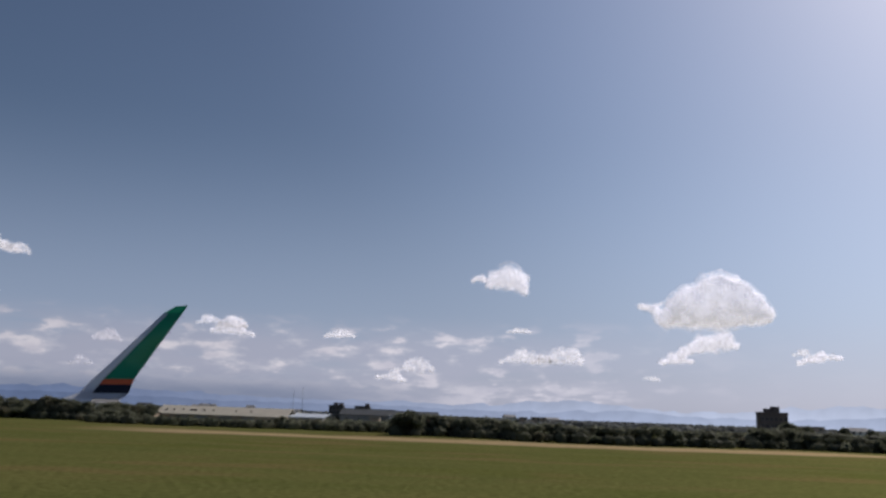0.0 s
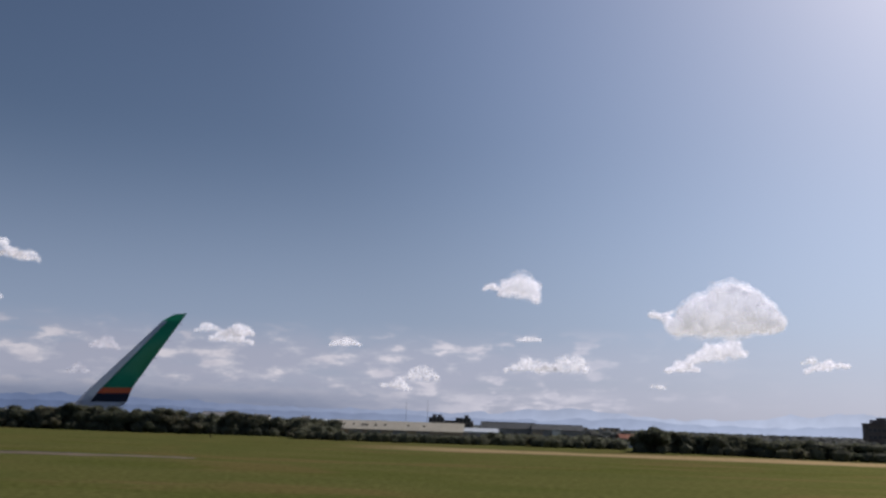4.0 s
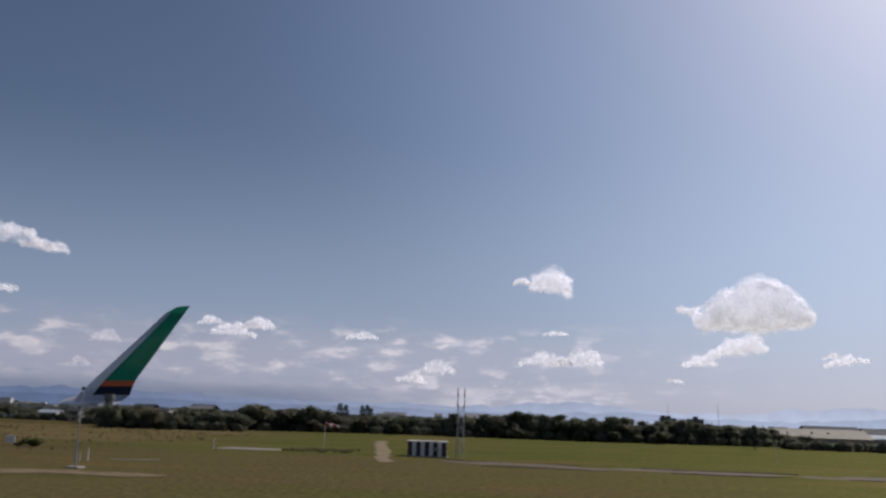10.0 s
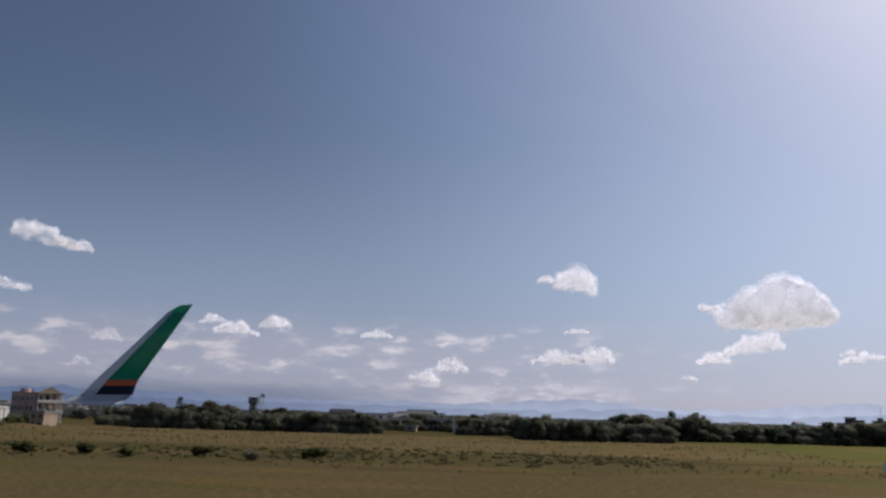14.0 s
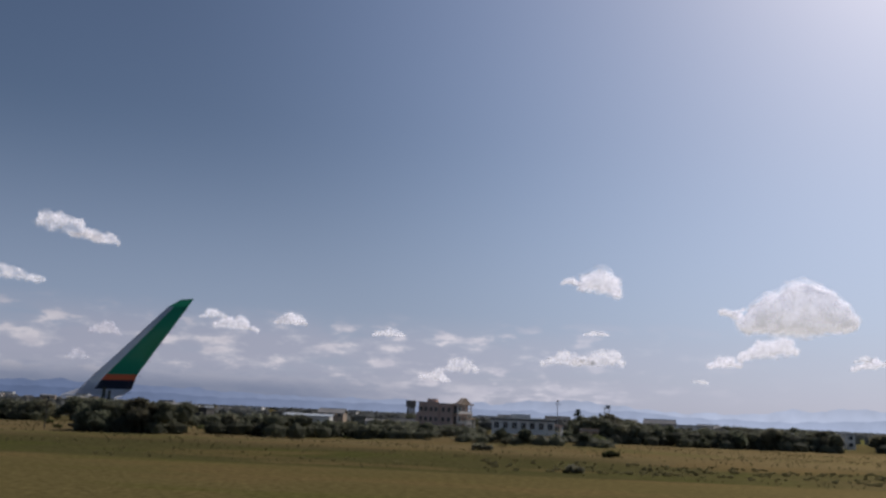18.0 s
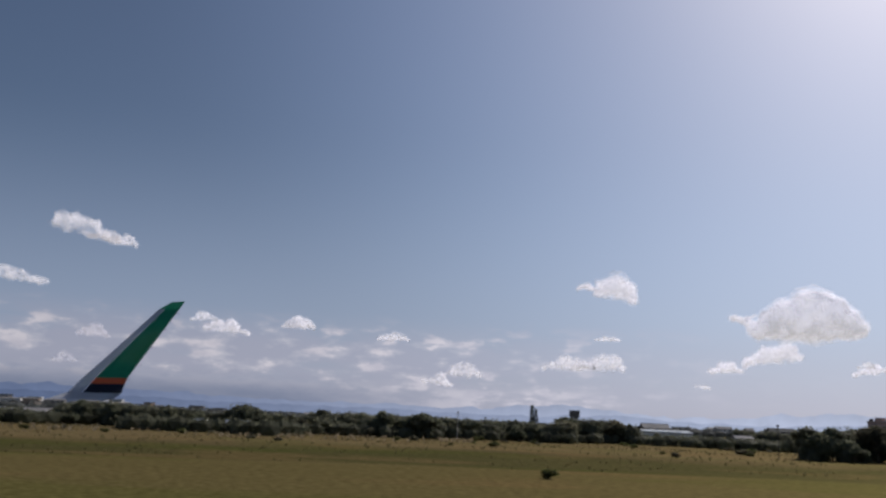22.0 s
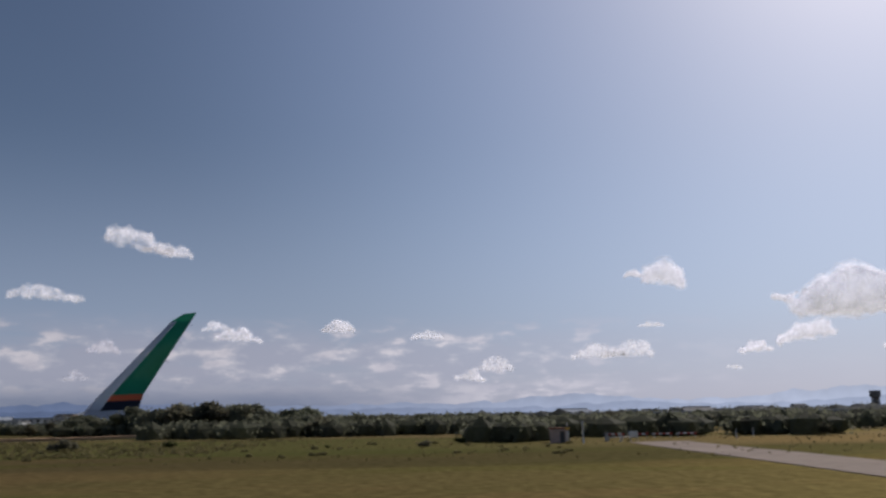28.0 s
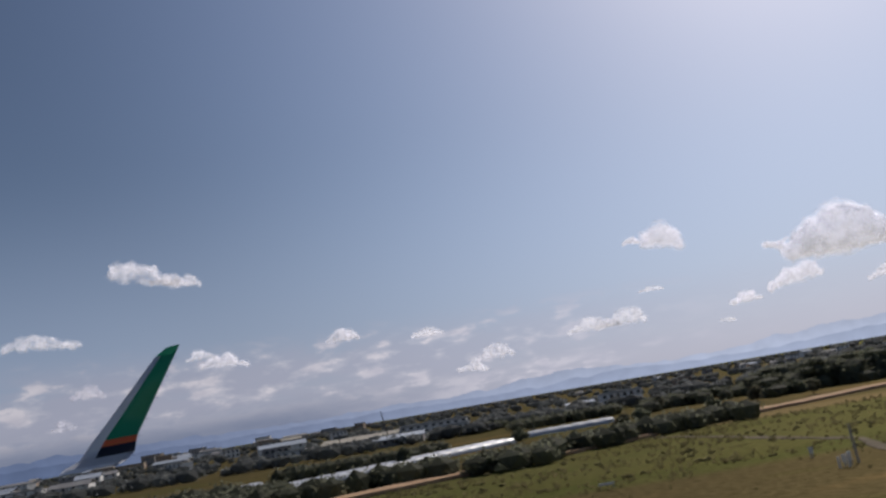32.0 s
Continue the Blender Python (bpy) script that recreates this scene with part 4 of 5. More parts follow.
# ---- buildings ----
def house(s, d, w, dep, h, wall, roof, label, kind="gable", storeys=1, turn=0.0, windows=0, rise=None, category="house", name="house", group="", wall_windows=GLASS):
    root = thing(name, stand(s, d, 0, turn), label, category, group)
    rise = h * 0.35 if rise is None else rise
    body = boxed(-w / 2, w / 2, 0, dep, -0.3, h)
    part("wall", body, wall, root)
    r = bmesh.new()
    o = 0.35
    if kind == "gable":
        a = [r.verts.new(v) for v in ((-w / 2 - o, -o, h - 0.1), (w / 2 + o, -o, h - 0.1), (w / 2 + o, dep / 2, h + rise), (-w / 2 - o, dep / 2, h + rise), (w / 2 + o, dep + o, h - 0.1), (-w / 2 - o, dep + o, h - 0.1))]
        lo = [r.verts.new(v.co - Vector((0, 0, 0.25))) for v in a]
        for q in ((0, 1, 2, 3), (3, 2, 4, 5)):
            r.faces.new([a[i] for i in q])
            r.faces.new([lo[i] for i in q[::-1]])
        for i, j in ((0, 1), (1, 2), (2, 4), (4, 5), (5, 3), (3, 0)):
            r.faces.new((a[i], lo[i], lo[j], a[j]))
    elif kind == "shed":
        a = [r.verts.new(v) for v in ((-w / 2 - o, -o, h - 0.05), (w / 2 + o, -o, h - 0.05), (w / 2 + o, dep + o, h + rise), (-w / 2 - o, dep + o, h + rise))]
        lo = [r.verts.new(v.co - Vector((0, 0, 0.3))) for v in a]
        r.faces.new(a)
        r.faces.new(lo[::-1])
        for i in range(4):
            r.faces.new((a[i], lo[i], lo[(i + 1) % 4], a[(i + 1) % 4]))
    else:
        box(r, -w / 2 - 0.2, w / 2 + 0.2, -0.2, dep + 0.2, h, h + 0.35)
    top = part("roof", r, roof, root)
    if windows:
        ww = min(1.3, w / windows * 0.55)
        hh = min(1.4, h / storeys * 0.5)
        me = mesh_of("window", boxed(-ww / 2, ww / 2, -0.05, 0.1, 0, hh), wall_windows)
        sill = mesh_of("sill", boxed(-ww / 2 - 0.08, ww / 2 + 0.08, -0.16, -0.02, -0.1, 0.0), wall)
        rim = bmesh.new()
        for x0, x1, z0, z1 in ((-ww / 2 - 0.07, -ww / 2 + 0.02, 0.0, hh), (ww / 2 - 0.02, ww / 2 + 0.07, 0.0, hh), (-ww / 2 - 0.07, ww / 2 + 0.07, hh, hh + 0.09), (-0.03, 0.03, 0.0, hh)):
            box(rim, x0, x1, -0.1, -0.052, z0, z1)
        frame_mesh = mesh_of("window_frame", rim, wall)
        for f in range(storeys):
            for i in range(windows):
                q = part("window", me, None, root)
                q.location = (-w / 2 + (i + 0.5) * w / windows, 0, h * (f + 0.36) / storeys)
                if d < 450:
                    part("sill", sill, None, q)
                    part("window_frame", frame_mesh, None, q)
    if d < 450 and kind == "gable":
        part("ridge_cap", boxed(-w / 2 - o, w / 2 + o, dep / 2 - 0.18, dep / 2 + 0.18, h + rise - 0.03, h + rise + 0.08), roof, top)
    if d < 450 and kind == "flat":
        part("parapet", boxed(-w / 2 - 0.2, w / 2 + 0.2, -0.2, 0.0, h + 0.35, h + 0.6), wall, top)
    return root


CREAM_ROOF = paint("cream_metal_roof", (0.47, 0.43, 0.35), 0.8, 0.1, 0.2)
BLUE_ROOF = paint("pale_blue_roof", (0.45, 0.49, 0.54), 0.8, 0.1, 0.2)
DARK_ROOF = paint("dark_grey_roof", (0.09, 0.095, 0.10), 0.8, 0.25, 0.3)
RED_ROOF = paint("red_brown_roof", (0.30, 0.12, 0.08), 0.8, 0.25, 0.3)


def hangar():
    root = thing("hangar", stand(-46, 308) @ Matrix.Diagonal((1.15, 1, 1, 1)), "long low hangar with a cream metal roof", "hangar")
    part("wall", boxed(-21.5, 21.5, 0.4, 16, -0.3, 3.0), TAN, root)
    n = 18
    me = bmesh.new()
    w = 43.6 / n
    for y0, z0, y1, z1 in ((-0.4, 3.0, 8.2, 6.1), (8.2, 6.1, 16.8, 3.0)):
        a = [me.verts.new(v) for v in ((-w / 2 + 0.02, y0, z0), (w / 2 - 0.02, y0, z0), (w / 2 - 0.02, y1, z1), (-w / 2 + 0.02, y1, z1))]
        lo = [me.verts.new(v.co - Vector((0, 0, 0.18))) for v in a]
        me.faces.new(a)
        me.faces.new(lo[::-1])
        for i in range(4):
            me.faces.new((a[i], lo[i], lo[(i + 1) % 4], a[(i + 1) % 4]))
    box(me, w / 2 - 0.09, w / 2 + 0.03, -0.4, -0.2, 2.95, 3.12)
    panel = mesh_of("roof_panel", me, CREAM_ROOF)
    for i in range(n):
        part("roof_panel", panel, None, root).location = (-21.8 + (i + 0.5) * w, 0, 0)
    vent = mesh_of("roof_vent", boxed(-0.28, 0.28, -0.25, 0.25, -0.2, 0.45, bevel=0.05), DARK)
    for x in (-19, -16.5, -13.6, -10.8, -10.0, -9.2, -6.4, -3.5, 4, 9):
        part("roof_vent", vent, None, root, "dark roof vent").location = (x, 3.6 + 0.3 * math.sin(x * 5), 4.45)
    door = mesh_of("door", boxed(-2.1, 2.1, 0.25, 0.45, -0.1, 2.6), GREY)
    for x in (-12.5, -6.5, 1.5, 9):
        part("door", door, None, root, "grey sliding door").location = (x, 0, 0)


hangar()
house(-17, 302, 9, 9, 2.7, TAN, CREAM_ROOF, "small cream-roofed shed beside the hangar", "gable", rise=1.0, category="shed", name="shed")
house(-79, 312, 13, 12, 3.4, GREY, BLUE_ROOF, "low grey shed with a pale blue roof", "shed", rise=1.3, category="shed", name="shed")
house(-92, 380, 24, 14, 4.8, GREY, DARK_ROOF, "dark gabled workshop with a grey roof", "gable", rise=2.6, windows=4, category="workshop", name="workshop")
house(-115, 372, 22, 14, 4.8, GREY, DARK_ROOF, "low dark workshop beside pale walls", "gable", rise=2.2, windows=4, category="workshop", name="workshop")
house(-111, 335, 3, 3, 4.4, WHITE, GREY, "small white rendered hut among trees", "flat", category="hut", name="hut")
house(-103, 335, 4, 4, 3.8, TAN, GREY, "small tan hut among trees", "flat", category="hut", name="hut")
house(-137, 290, 14, 8, 3.2, WHITE, RED_ROOF, "white house with a red-brown roof", "gable", windows=4, rise=1.4)
for s in (-47.5, -65.5):
    house(s, 514, 9, 5, 9.2, DARK, DARK_ROOF, "dark concrete block rising behind the hangar", "flat", storeys=3, windows=4, category="building", name="building")


BLOCK = paint("dark_brown_concrete", (0.15, 0.125, 0.115), 0.9, 0.25, 0.25)


def block():
    root = thing("apartment_block", stand(-336, 500) @ Matrix.Scale(1.27, 4), "dark concrete block with two rooftop huts", "apartment block")
    part("wall", boxed(-6.4, 6.4, 0, 5, -0.3, 10.6), BLOCK, root)
    part("parapet", boxed(-6.6, 6.6, -0.2, 5.2, 10.6, 11.2), BLOCK, root)
    part("penthouse", boxed(-3.6, -0.9, 0.6, 3.6, 11.2, 12.8), BLOCK, root)
    part("penthouse", boxed(-0.4, 2.9, 0.6, 3.6, 11.2, 13.8), BLOCK, root)
    me = mesh_of("window", boxed(-0.6, 0.6, -0.06, 0.1, 0, 1.2), GLASS)
    for f in range(3):
        for i in range(6):
            part("window", me, None, root).location = (-5.2 + i * 2.08, 0, 1.3 + f * 3.1)


block()
house(-57, 520, 27, 10, 7.4, BLOCK, DARK_ROOF, "long dark flat-roofed block with rooftop boxes", "flat", storeys=2, windows=9, category="building", name="building")
for k, s in enumerate((-45.6, -49.2, -67.6)):
    house(s, 521, 2.4, 2.4, 10.8, BLOCK, DARK_ROOF, "dark rooftop box on a flat roof", "flat", category="rooftop box", name="rooftop_box")
house(-6, 380, 20, 9, 5.0, WHITE, BLUE_ROOF, "white shed with a pale roof", "shed", rise=1.0, category="shed", name="shed")
house(201.8, 300, 3.4, 2, 4.2, WHITE, WHITE, "square white board house among trees", "flat", category="hut", name="hut")
house(244, 330, 13.5, 9, 5.2, WHITE, GREY, "white two-storey house with balcony bands", "flat", storeys=2, windows=4)
house(243, 318, 7, 5, 2.2, GREY, GREY, "grey garage below the white house", "flat", category="garage", name="garage")
house(236, 335, 8, 8, 4.6, TAN, GREY, "tan house with a grey roof", "gable", windows=3)
house(222, 320, 3, 3, 2.4, WHITE, WHITE, "small white hut at the field edge", "flat", category="hut", name="hut")
house(218, 320, 2, 3, 2.4, WHITE, WHITE, "small white hut at the field edge", "flat", category="hut", name="hut")


def temple():
    """A tall block turned a little, whose end wall carries a portico of white columns in three storeys."""
    root = thing("apartment_building", stand(344.6, 246, 0, -27), "reddish-brown block with a white-columned end front", "building")
    part("wall", boxed(-6.4, 0.6, 0, 9, -0.3, 8.9), BRICKISH, root)
    part("wall", boxed(0.6, 5.0, 0.3, 9, -0.3, 8.7), BRICKISH, root)
    part("annexe", boxed(-7.8, -6.4, 1.0, 8, -0.3, 6.2), BRICKISH, root)
    part("parapet", boxed(-6.5, 0.7, -0.15, 0.1, 8.9, 9.25), BRICKISH, root)
    part("parapet", boxed(0.7, 5.1, 0.15, 0.4, 8.7, 8.95), DARK, root)
    drum = bmesh.new()
    bmesh.ops.create_cone(drum, cap_ends=True, segments=16, radius1=1.7, radius2=1.45, depth=1.2)
    bmesh.ops.translate(drum, verts=drum.verts, vec=(-3.0, 2.2, 9.6))
    part("roof_drum", drum, BRICKISH, root, "round low drum on the roof")
    part("roof_hut", boxed(-5.9, -4.9, 4, 6, 8.9, 9.9), DARK, root)
    slab = mesh_of("floor_slab", boxed(5.0, 6.9, 0.0, 9.0, -0.16, 0.16, bevel=0.03), TAN)
    pillar = mesh_of("pillar", rodded((0, 0, 0.16), (0, 0, 2.7), 0.24, 0.2, 10), WHITE)
    rail = mesh_of("balustrade", boxed(6.7, 6.84, 0.2, 8.8, 0.16, 0.85), WHITE)
    for f in range(3):
        part("floor_slab", slab, None, root).location = (0, 0, 0.3 + 2.86 * f)
        if f:
            part("balustrade", rail, None, root).location = (0, 0, 0.3 + 2.86 * f)
        for i in range(5):
            part("pillar", pillar, None, root, "white round pillar").location = (6.5, 0.6 + 1.95 * i, 0.3 + 2.86 * f)
    part("cornice", boxed(4.9, 7.1, -0.15, 9.15, 8.72, 9.1, bevel=0.04), TAN, root)
    bm = bmesh.new()
    a = [bm.verts.new(v) for v in ((7.0, 1.4, 9.1), (7.0, 7.6, 9.1), (7.0, 4.5, 10.7), (5.2, 1.4, 9.1), (5.2, 7.6, 9.1), (5.2, 4.5, 10.7))]
    for q in ((0, 1, 2), (5, 4, 3), (0, 2, 5, 3), (1, 4, 5, 2), (0, 3, 4, 1)):
        bm.faces.new([a[i] for i in q])
    part("pediment", bm, TAN, root)
    part("porch", boxed(7.0, 8.8, 1.6, 7.4, 4.6, 5.0, bevel=0.04), TAN, root)
    for y in (1.9, 3.7, 5.4, 7.1):
        part("porch_pillar", rodded((8.5, y, -0.2), (8.5, y, 4.6), 0.26, 0.22, 10), WHITE, root)
    me = mesh_of("window", boxed(-0.45, 0.45, -0.06, 0.1, 0, 1.2), GLASS)
    ledge = mesh_of("sill", boxed(-0.55, 0.55, -0.16, -0.02, -0.12, 0.0), TAN)
    for f in range(3):
        for x in (-5.5, -3.9, -2.1, -0.4, 1.8, 3.7):
            q = part("window", me, None, root)
            q.location = (x, 0.3 if x > 0.6 else 0, 1.0 + 2.8 * f)
            part("sill", ledge, None, q)
    door = mesh_of("doorway", boxed(5.0, 5.06, -0.6, 0.6, 0.16, 2.3), DARK)
    for f in range(3):
        for y in (1.6, 4.5, 7.4):
            part("doorway", door, None, root).location = (0, y, 0.3 + 2.86 * f)


temple()
villa = house(321.2, 184, 13.4, 8, 5.2, WHITE, DARK_ROOF, "long pale two-storey house with a dark roof edge", "flat", storeys=2, windows=7)
porch = part("porch", boxed(6.7, 8.6, 0.4, 4.4, 4.3, 4.7, bevel=0.03), BRICKISH, villa, "reddish porch with white pillars")
for y in (0.7, 2.4, 4.1):
    part("pillar", rodded((8.3, y, -0.3), (8.3, y, 4.3), 0.2, 0.18, 10), WHITE, porch)
part("balustrade", boxed(6.7, 8.5, 0.4, 0.52, 2.2, 3.0), WHITE, porch)
part("porch_floor", boxed(6.7, 8.5, 0.4, 4.4, 2.0, 2.2), TAN, porch)
part("roof_hut", boxed(-2.4, 1.6, 3, 6, 5.5, 6.6), WHITE, villa, "small white roof hut")
house(305.5, 190, 3.4, 6, 3.6, TAN, GREY, "small tan house with a flat roof", "flat", storeys=2, windows=2)
house(357, 266, 8, 8, 3.0, TAN, DARK_ROOF, "tan house under dark trees", "gable", windows=3)
house(395, 330, 10, 8, 4.6, TAN, GREY, "tan house with a grey gable roof", "gable", storeys=2, windows=3)
house(521.5, 176, 4.6, 4, 1.4, GREY, BLUE_ROOF, "grey cottage with a pale gable roof", "gable", windows=3, rise=0.9)
house(528.5, 173, 1.8, 2, 1.8, WHITE, WHITE, "small white outbuilding at the field edge", "flat", category="hut", name="hut")
house(500, 215, 6, 4, 2.4, TAN, GREY, "low tan house with a grey roof", "gable", windows=2)
house(398, 300, 17, 6, 3.4, WHITE, BLUE_ROOF, "long low white shed with a pale roof", "shed", rise=0.6, category="shed", name="shed")
house(424, 252, 10, 7, 4.2, DARK, DARK_ROOF, "dark flat-roofed house behind trees", "flat", windows=3)
house(581, 200, 6, 5, 2.2, WHITE, GREY, "pale grey house beside low trees", "gable", windows=2, rise=0.8)
house(515, 166, 2.4, 2, 1.1, WHITE, WHITE, "low white hut in the reeds", "flat", category="hut", name="hut")
house(600, 300, 12, 6, 3.0, TAN, GREY, "long low grey-roofed shed among fields", "gable", category="shed", name="shed")
house(652, 210, 9, 5, 2.4, WHITE, GREY, "white flat-roofed house by the field", "flat", windows=4)
house(672, 260, 9, 5, 3.2, GREY, BLUE_ROOF, "low grey shed with a pale roof among trees", "gable", category="shed", name="shed")
house(640, 230, 7, 5, 3.0, TAN, GREY, "tan house with a grey roof among trees", "gable", windows=3)

# pale houses that stand before the trees
for s, d, w, h, wall, roof, kind, storeys, windows, text in (
        (242.4, 296, 7.0, 3.4, WHITE, BLUE_ROOF, "gable", 1, 3, "low white shed with a pale gable roof"), (207.0, 290, 5.5, 4.2, WHITE, GREY, "flat", 2, 2, "small white house at the wood's edge"),
        (196.6, 298, 3.0, 5.4, WHITE, GREY, "flat", 2, 1, "narrow white house at the wood's edge"), (232.3, 296, 4.5, 4.2, GREY, DARK_ROOF, "gable", 1, 2, "grey house with a dark gable roof"),
        (215.3, 300, 9.0, 4.6, WHITE, GREY, "flat", 2, 4, "white two-storey house with a row of windows"), (224.8, 284, 4.0, 2.2, TAN, GREY, "flat", 1, 1, "low tan shed at the field edge"),
        (371.3, 296, 6.0, 3.0, WHITE, GREY, "gable", 1, 2, "white cottage under dark trees"), (552.5, 226, 9.0, 2.6, GREY, DARK_ROOF, "flat", 1, 4, "low grey block behind the field"),
        (579.5, 186, 2.6, 2.3, WHITE, GREY, "gable", 1, 1, "small white hut at the field edge"), (606.9, 222, 8.6, 2.7, WHITE, GREY, "flat", 2, 4, "white two-storey house with a flat roof by the field")):
    house(s, d, w, 5, h - 0.6, wall, roof, text, kind, storeys, 0.0, windows, 0.9)

# town behind the middle of the field
rng = random.Random(77)
for i in range(46):
    s, d = rng.uniform(150, 760), rng.uniform(380, 900)
    if i >= 30:
        s, d = rng.uniform(-420, 150), rng.uniform(430, 900)
    if 335 < s < 460:
        s += 150
    w = rng.uniform(7, 16) * near(s)
    flat = rng.random() < 0.45
    house(s, d, w, 8, rng.uniform(4.2, 6.6) * near(s), rng.choice((WHITE, WHITE, TAN, GREY)), rng.choice((GREY, GREY, DARK_ROOF, BLUE_ROOF)),
          "pale flat-roofed town house beyond the woods" if flat else "pale gabled town house beyond the woods", "flat" if flat else "gable", 2, rng.uniform(-25, 25), 3, group="town houses beyond the woods")


# ---- towers, masts and poles ----
TOWER = paint("weathered_concrete", (0.21, 0.20, 0.19), 0.9, 0.3, 0.4)


def water_tower():
    root = thing("water_tower", stand(391, 600) @ Matrix.Scale(1.12, 4), "grey concrete water tower on tall legs", "water tower")
    leg = mesh_of("leg", rodded((2.6, 0, -0.3), (2.0, 0, 8.6), 0.42), TOWER)
    for i in range(8):
        part("leg", leg, None, root).rotation_euler = (0, 0, i * math.tau / 8)
    for z in (2.8, 5.6):
        bm = bmesh.new()
        for i in range(8):
            a, c = i * math.tau / 8, (i + 1) * math.tau / 8
            q = 2.6 - 0.07 * z
            rod(bm, (q * math.cos(a), q * math.sin(a), z), (q * math.cos(c), q * math.sin(c), z), 0.25, sides=5)
        part("ring_beam", bm, TOWER, root)
    bm = bmesh.new()
    for (z0, r0), (z1, r1) in zip([(8.4, 2.2), (8.9, 3.2), (12.0, 3.3)], [(8.9, 3.2), (12.0, 3.3), (12.4, 3.0)]):
        rod(bm, (0, 0, z0), (0, 0, z1), r0, r1, 18)
    part("tank", bm, TOWER, root, "round dark concrete tank")
    part("cap", rodded((0, 0, 12.4), (0, 0, 12.7), 3.45, 3.35, 18), TOWER, root)
    part("core", rodded((0, 0, -0.3), (0, 0, 8.5), 0.55), TOWER, root)


water_tower()


def lattice(name, s, d, h, w0, w1, mat, label, head=None, category="mast"):
    root = thing(name, stand(s, d, lie(*at(s, d).xy)), label, category)
    for sx in (-1, 1):
        for sy in (-1, 1):
            part("post", rodded((sx * w0 / 2, sy * w0 / 2, -0.3), (sx * w1 / 2, sy * w1 / 2, h), 0.07, 0.05, 5), mat, root)
    n = max(3, int(h / 1.6))
    for i in range(n):
        z0, z1 = h * i / n, h * (i + 1) / n
        q0, q1 = w0 + (w1 - w0) * i / n, w0 + (w1 - w0) * (i + 1) / n
        bm = bmesh.new()
        for a in range(4):
            t = Matrix.Rotation(a * math.pi / 2, 3, 'Z')
            rod(bm, t @ Vector((-q0 / 2, -q0 / 2, z0)), t @ Vector((q1 / 2, -q1 / 2, z1)), 0.04, sides=4)
            rod(bm, t @ Vector((-q1 / 2, -q1 / 2, z1)), t @ Vector((q1 / 2, -q1 / 2, z1)), 0.04, sides=4)
        part("bracing", bm, mat, root)
    if head:
        part("platform", boxed(-head, head, -head, head, h, h + 0.25), mat, root)
        part("cabin", boxed(-0.2 * head, head, -head * 0.7, head * 0.7, h + 0.25, h + 1.1, bevel=0.05), mat, root)
        part("rail", boxed(-head, head, -head, -head + 0.06, h + 0.7, h + 0.8), mat, root)
    return root


lattice("lattice_tower", 284.5, 302, 10.2, 2.4, 1.5, STEEL, "pale steel lattice tower with a platform", 1.1, "lattice tower")
RED = paint("red_paint", (0.45, 0.05, 0.03), 0.5, 0.15, 0.8)
mast = lattice("antenna_mast", 77.5, 128, 7.4, 1.1, 0.9, STEEL, "steel antenna mast with red and white tips", None)
for x in (-0.5, 0.5):
    for i in range(4):
        part("antenna_tip", rodded((x, 0, 7.4 + 0.75 * i), (x, 0, 8.15 + 0.75 * i), 0.09), RED if i % 2 == 0 else WHITE, mast, "red and white painted tip")


def pole(s, d, h, label, name="pole", head=True, r=0.09, mat=STEEL, lean=0.0, category="pole"):
    root = thing(name, stand(s, d, lie(*at(s, d).xy)) @ pose(0, 0, 0, 0, lean, 0), label, category)
    part("shaft", rodded((0, 0, -0.3), (0, 0, h), r, r * 0.7), mat, root)
    if head:
        part("crossarm", boxed(-0.55, 0.55, -0.05, 0.05, h - 0.5, h - 0.38), mat, root)
        part("lamp", boxed(-0.22, 0.22, -0.15, 0.15, h, h + 0.35, bevel=0.05), mat, root)
    return root


lamp_pole = pole(113.5, 80.5, 7.5, "slim grey pole with a small lamp and a lower sleeve", "light_pole", head=False, r=0.07)
part("lamp", boxed(-0.16, 0.16, -0.12, 0.12, 7.4, 7.72, bevel=0.05), DARK, lamp_pole, "small dark lamp head")
part("arm", rodded((0, 0, 7.1), (-0.35, 0, 7.2), 0.04), STEEL, lamp_pole)
part("sleeve", rodded((0, 0, -0.2), (0, 0, 2.6), 0.13, 0.12, 10), STEEL, lamp_pole, "thicker pale steel sleeve")
part("footing", boxed(-0.7, 0.7, -0.7, 0.7, -0.3, 0.16, bevel=0.03), CONCRETE, lamp_pole)


def windsock():
    s, d = 102.6, 148
    root = thing("windsock", stand(s, d, lie(*at(s, d).xy)), "red and white windsock on a slim white pole", "windsock")
    part("pole", rodded((0, 0, -0.2), (0, 0, 4.3), 0.07, 0.05), WHITE, root)
    part("ring", rodded((0.06, 0, 4.05), (0.14, 0, 4.03), 0.36, 0.36, 12), STEEL, root)
    for i in range(4):
        x0, x1 = 0.14 + 0.62 * i, 0.14 + 0.62 * (i + 1)
        part("sleeve_band", rodded((x0, 0, 4.03 - 0.07 * i), (x1, 0, 3.96 - 0.07 * i - 0.05 * i), 0.36 - 0.05 * i, 0.31 - 0.05 * i, 12), WHITE if i % 2 else RED, root, "white cloth band" if i % 2 else "red cloth band")


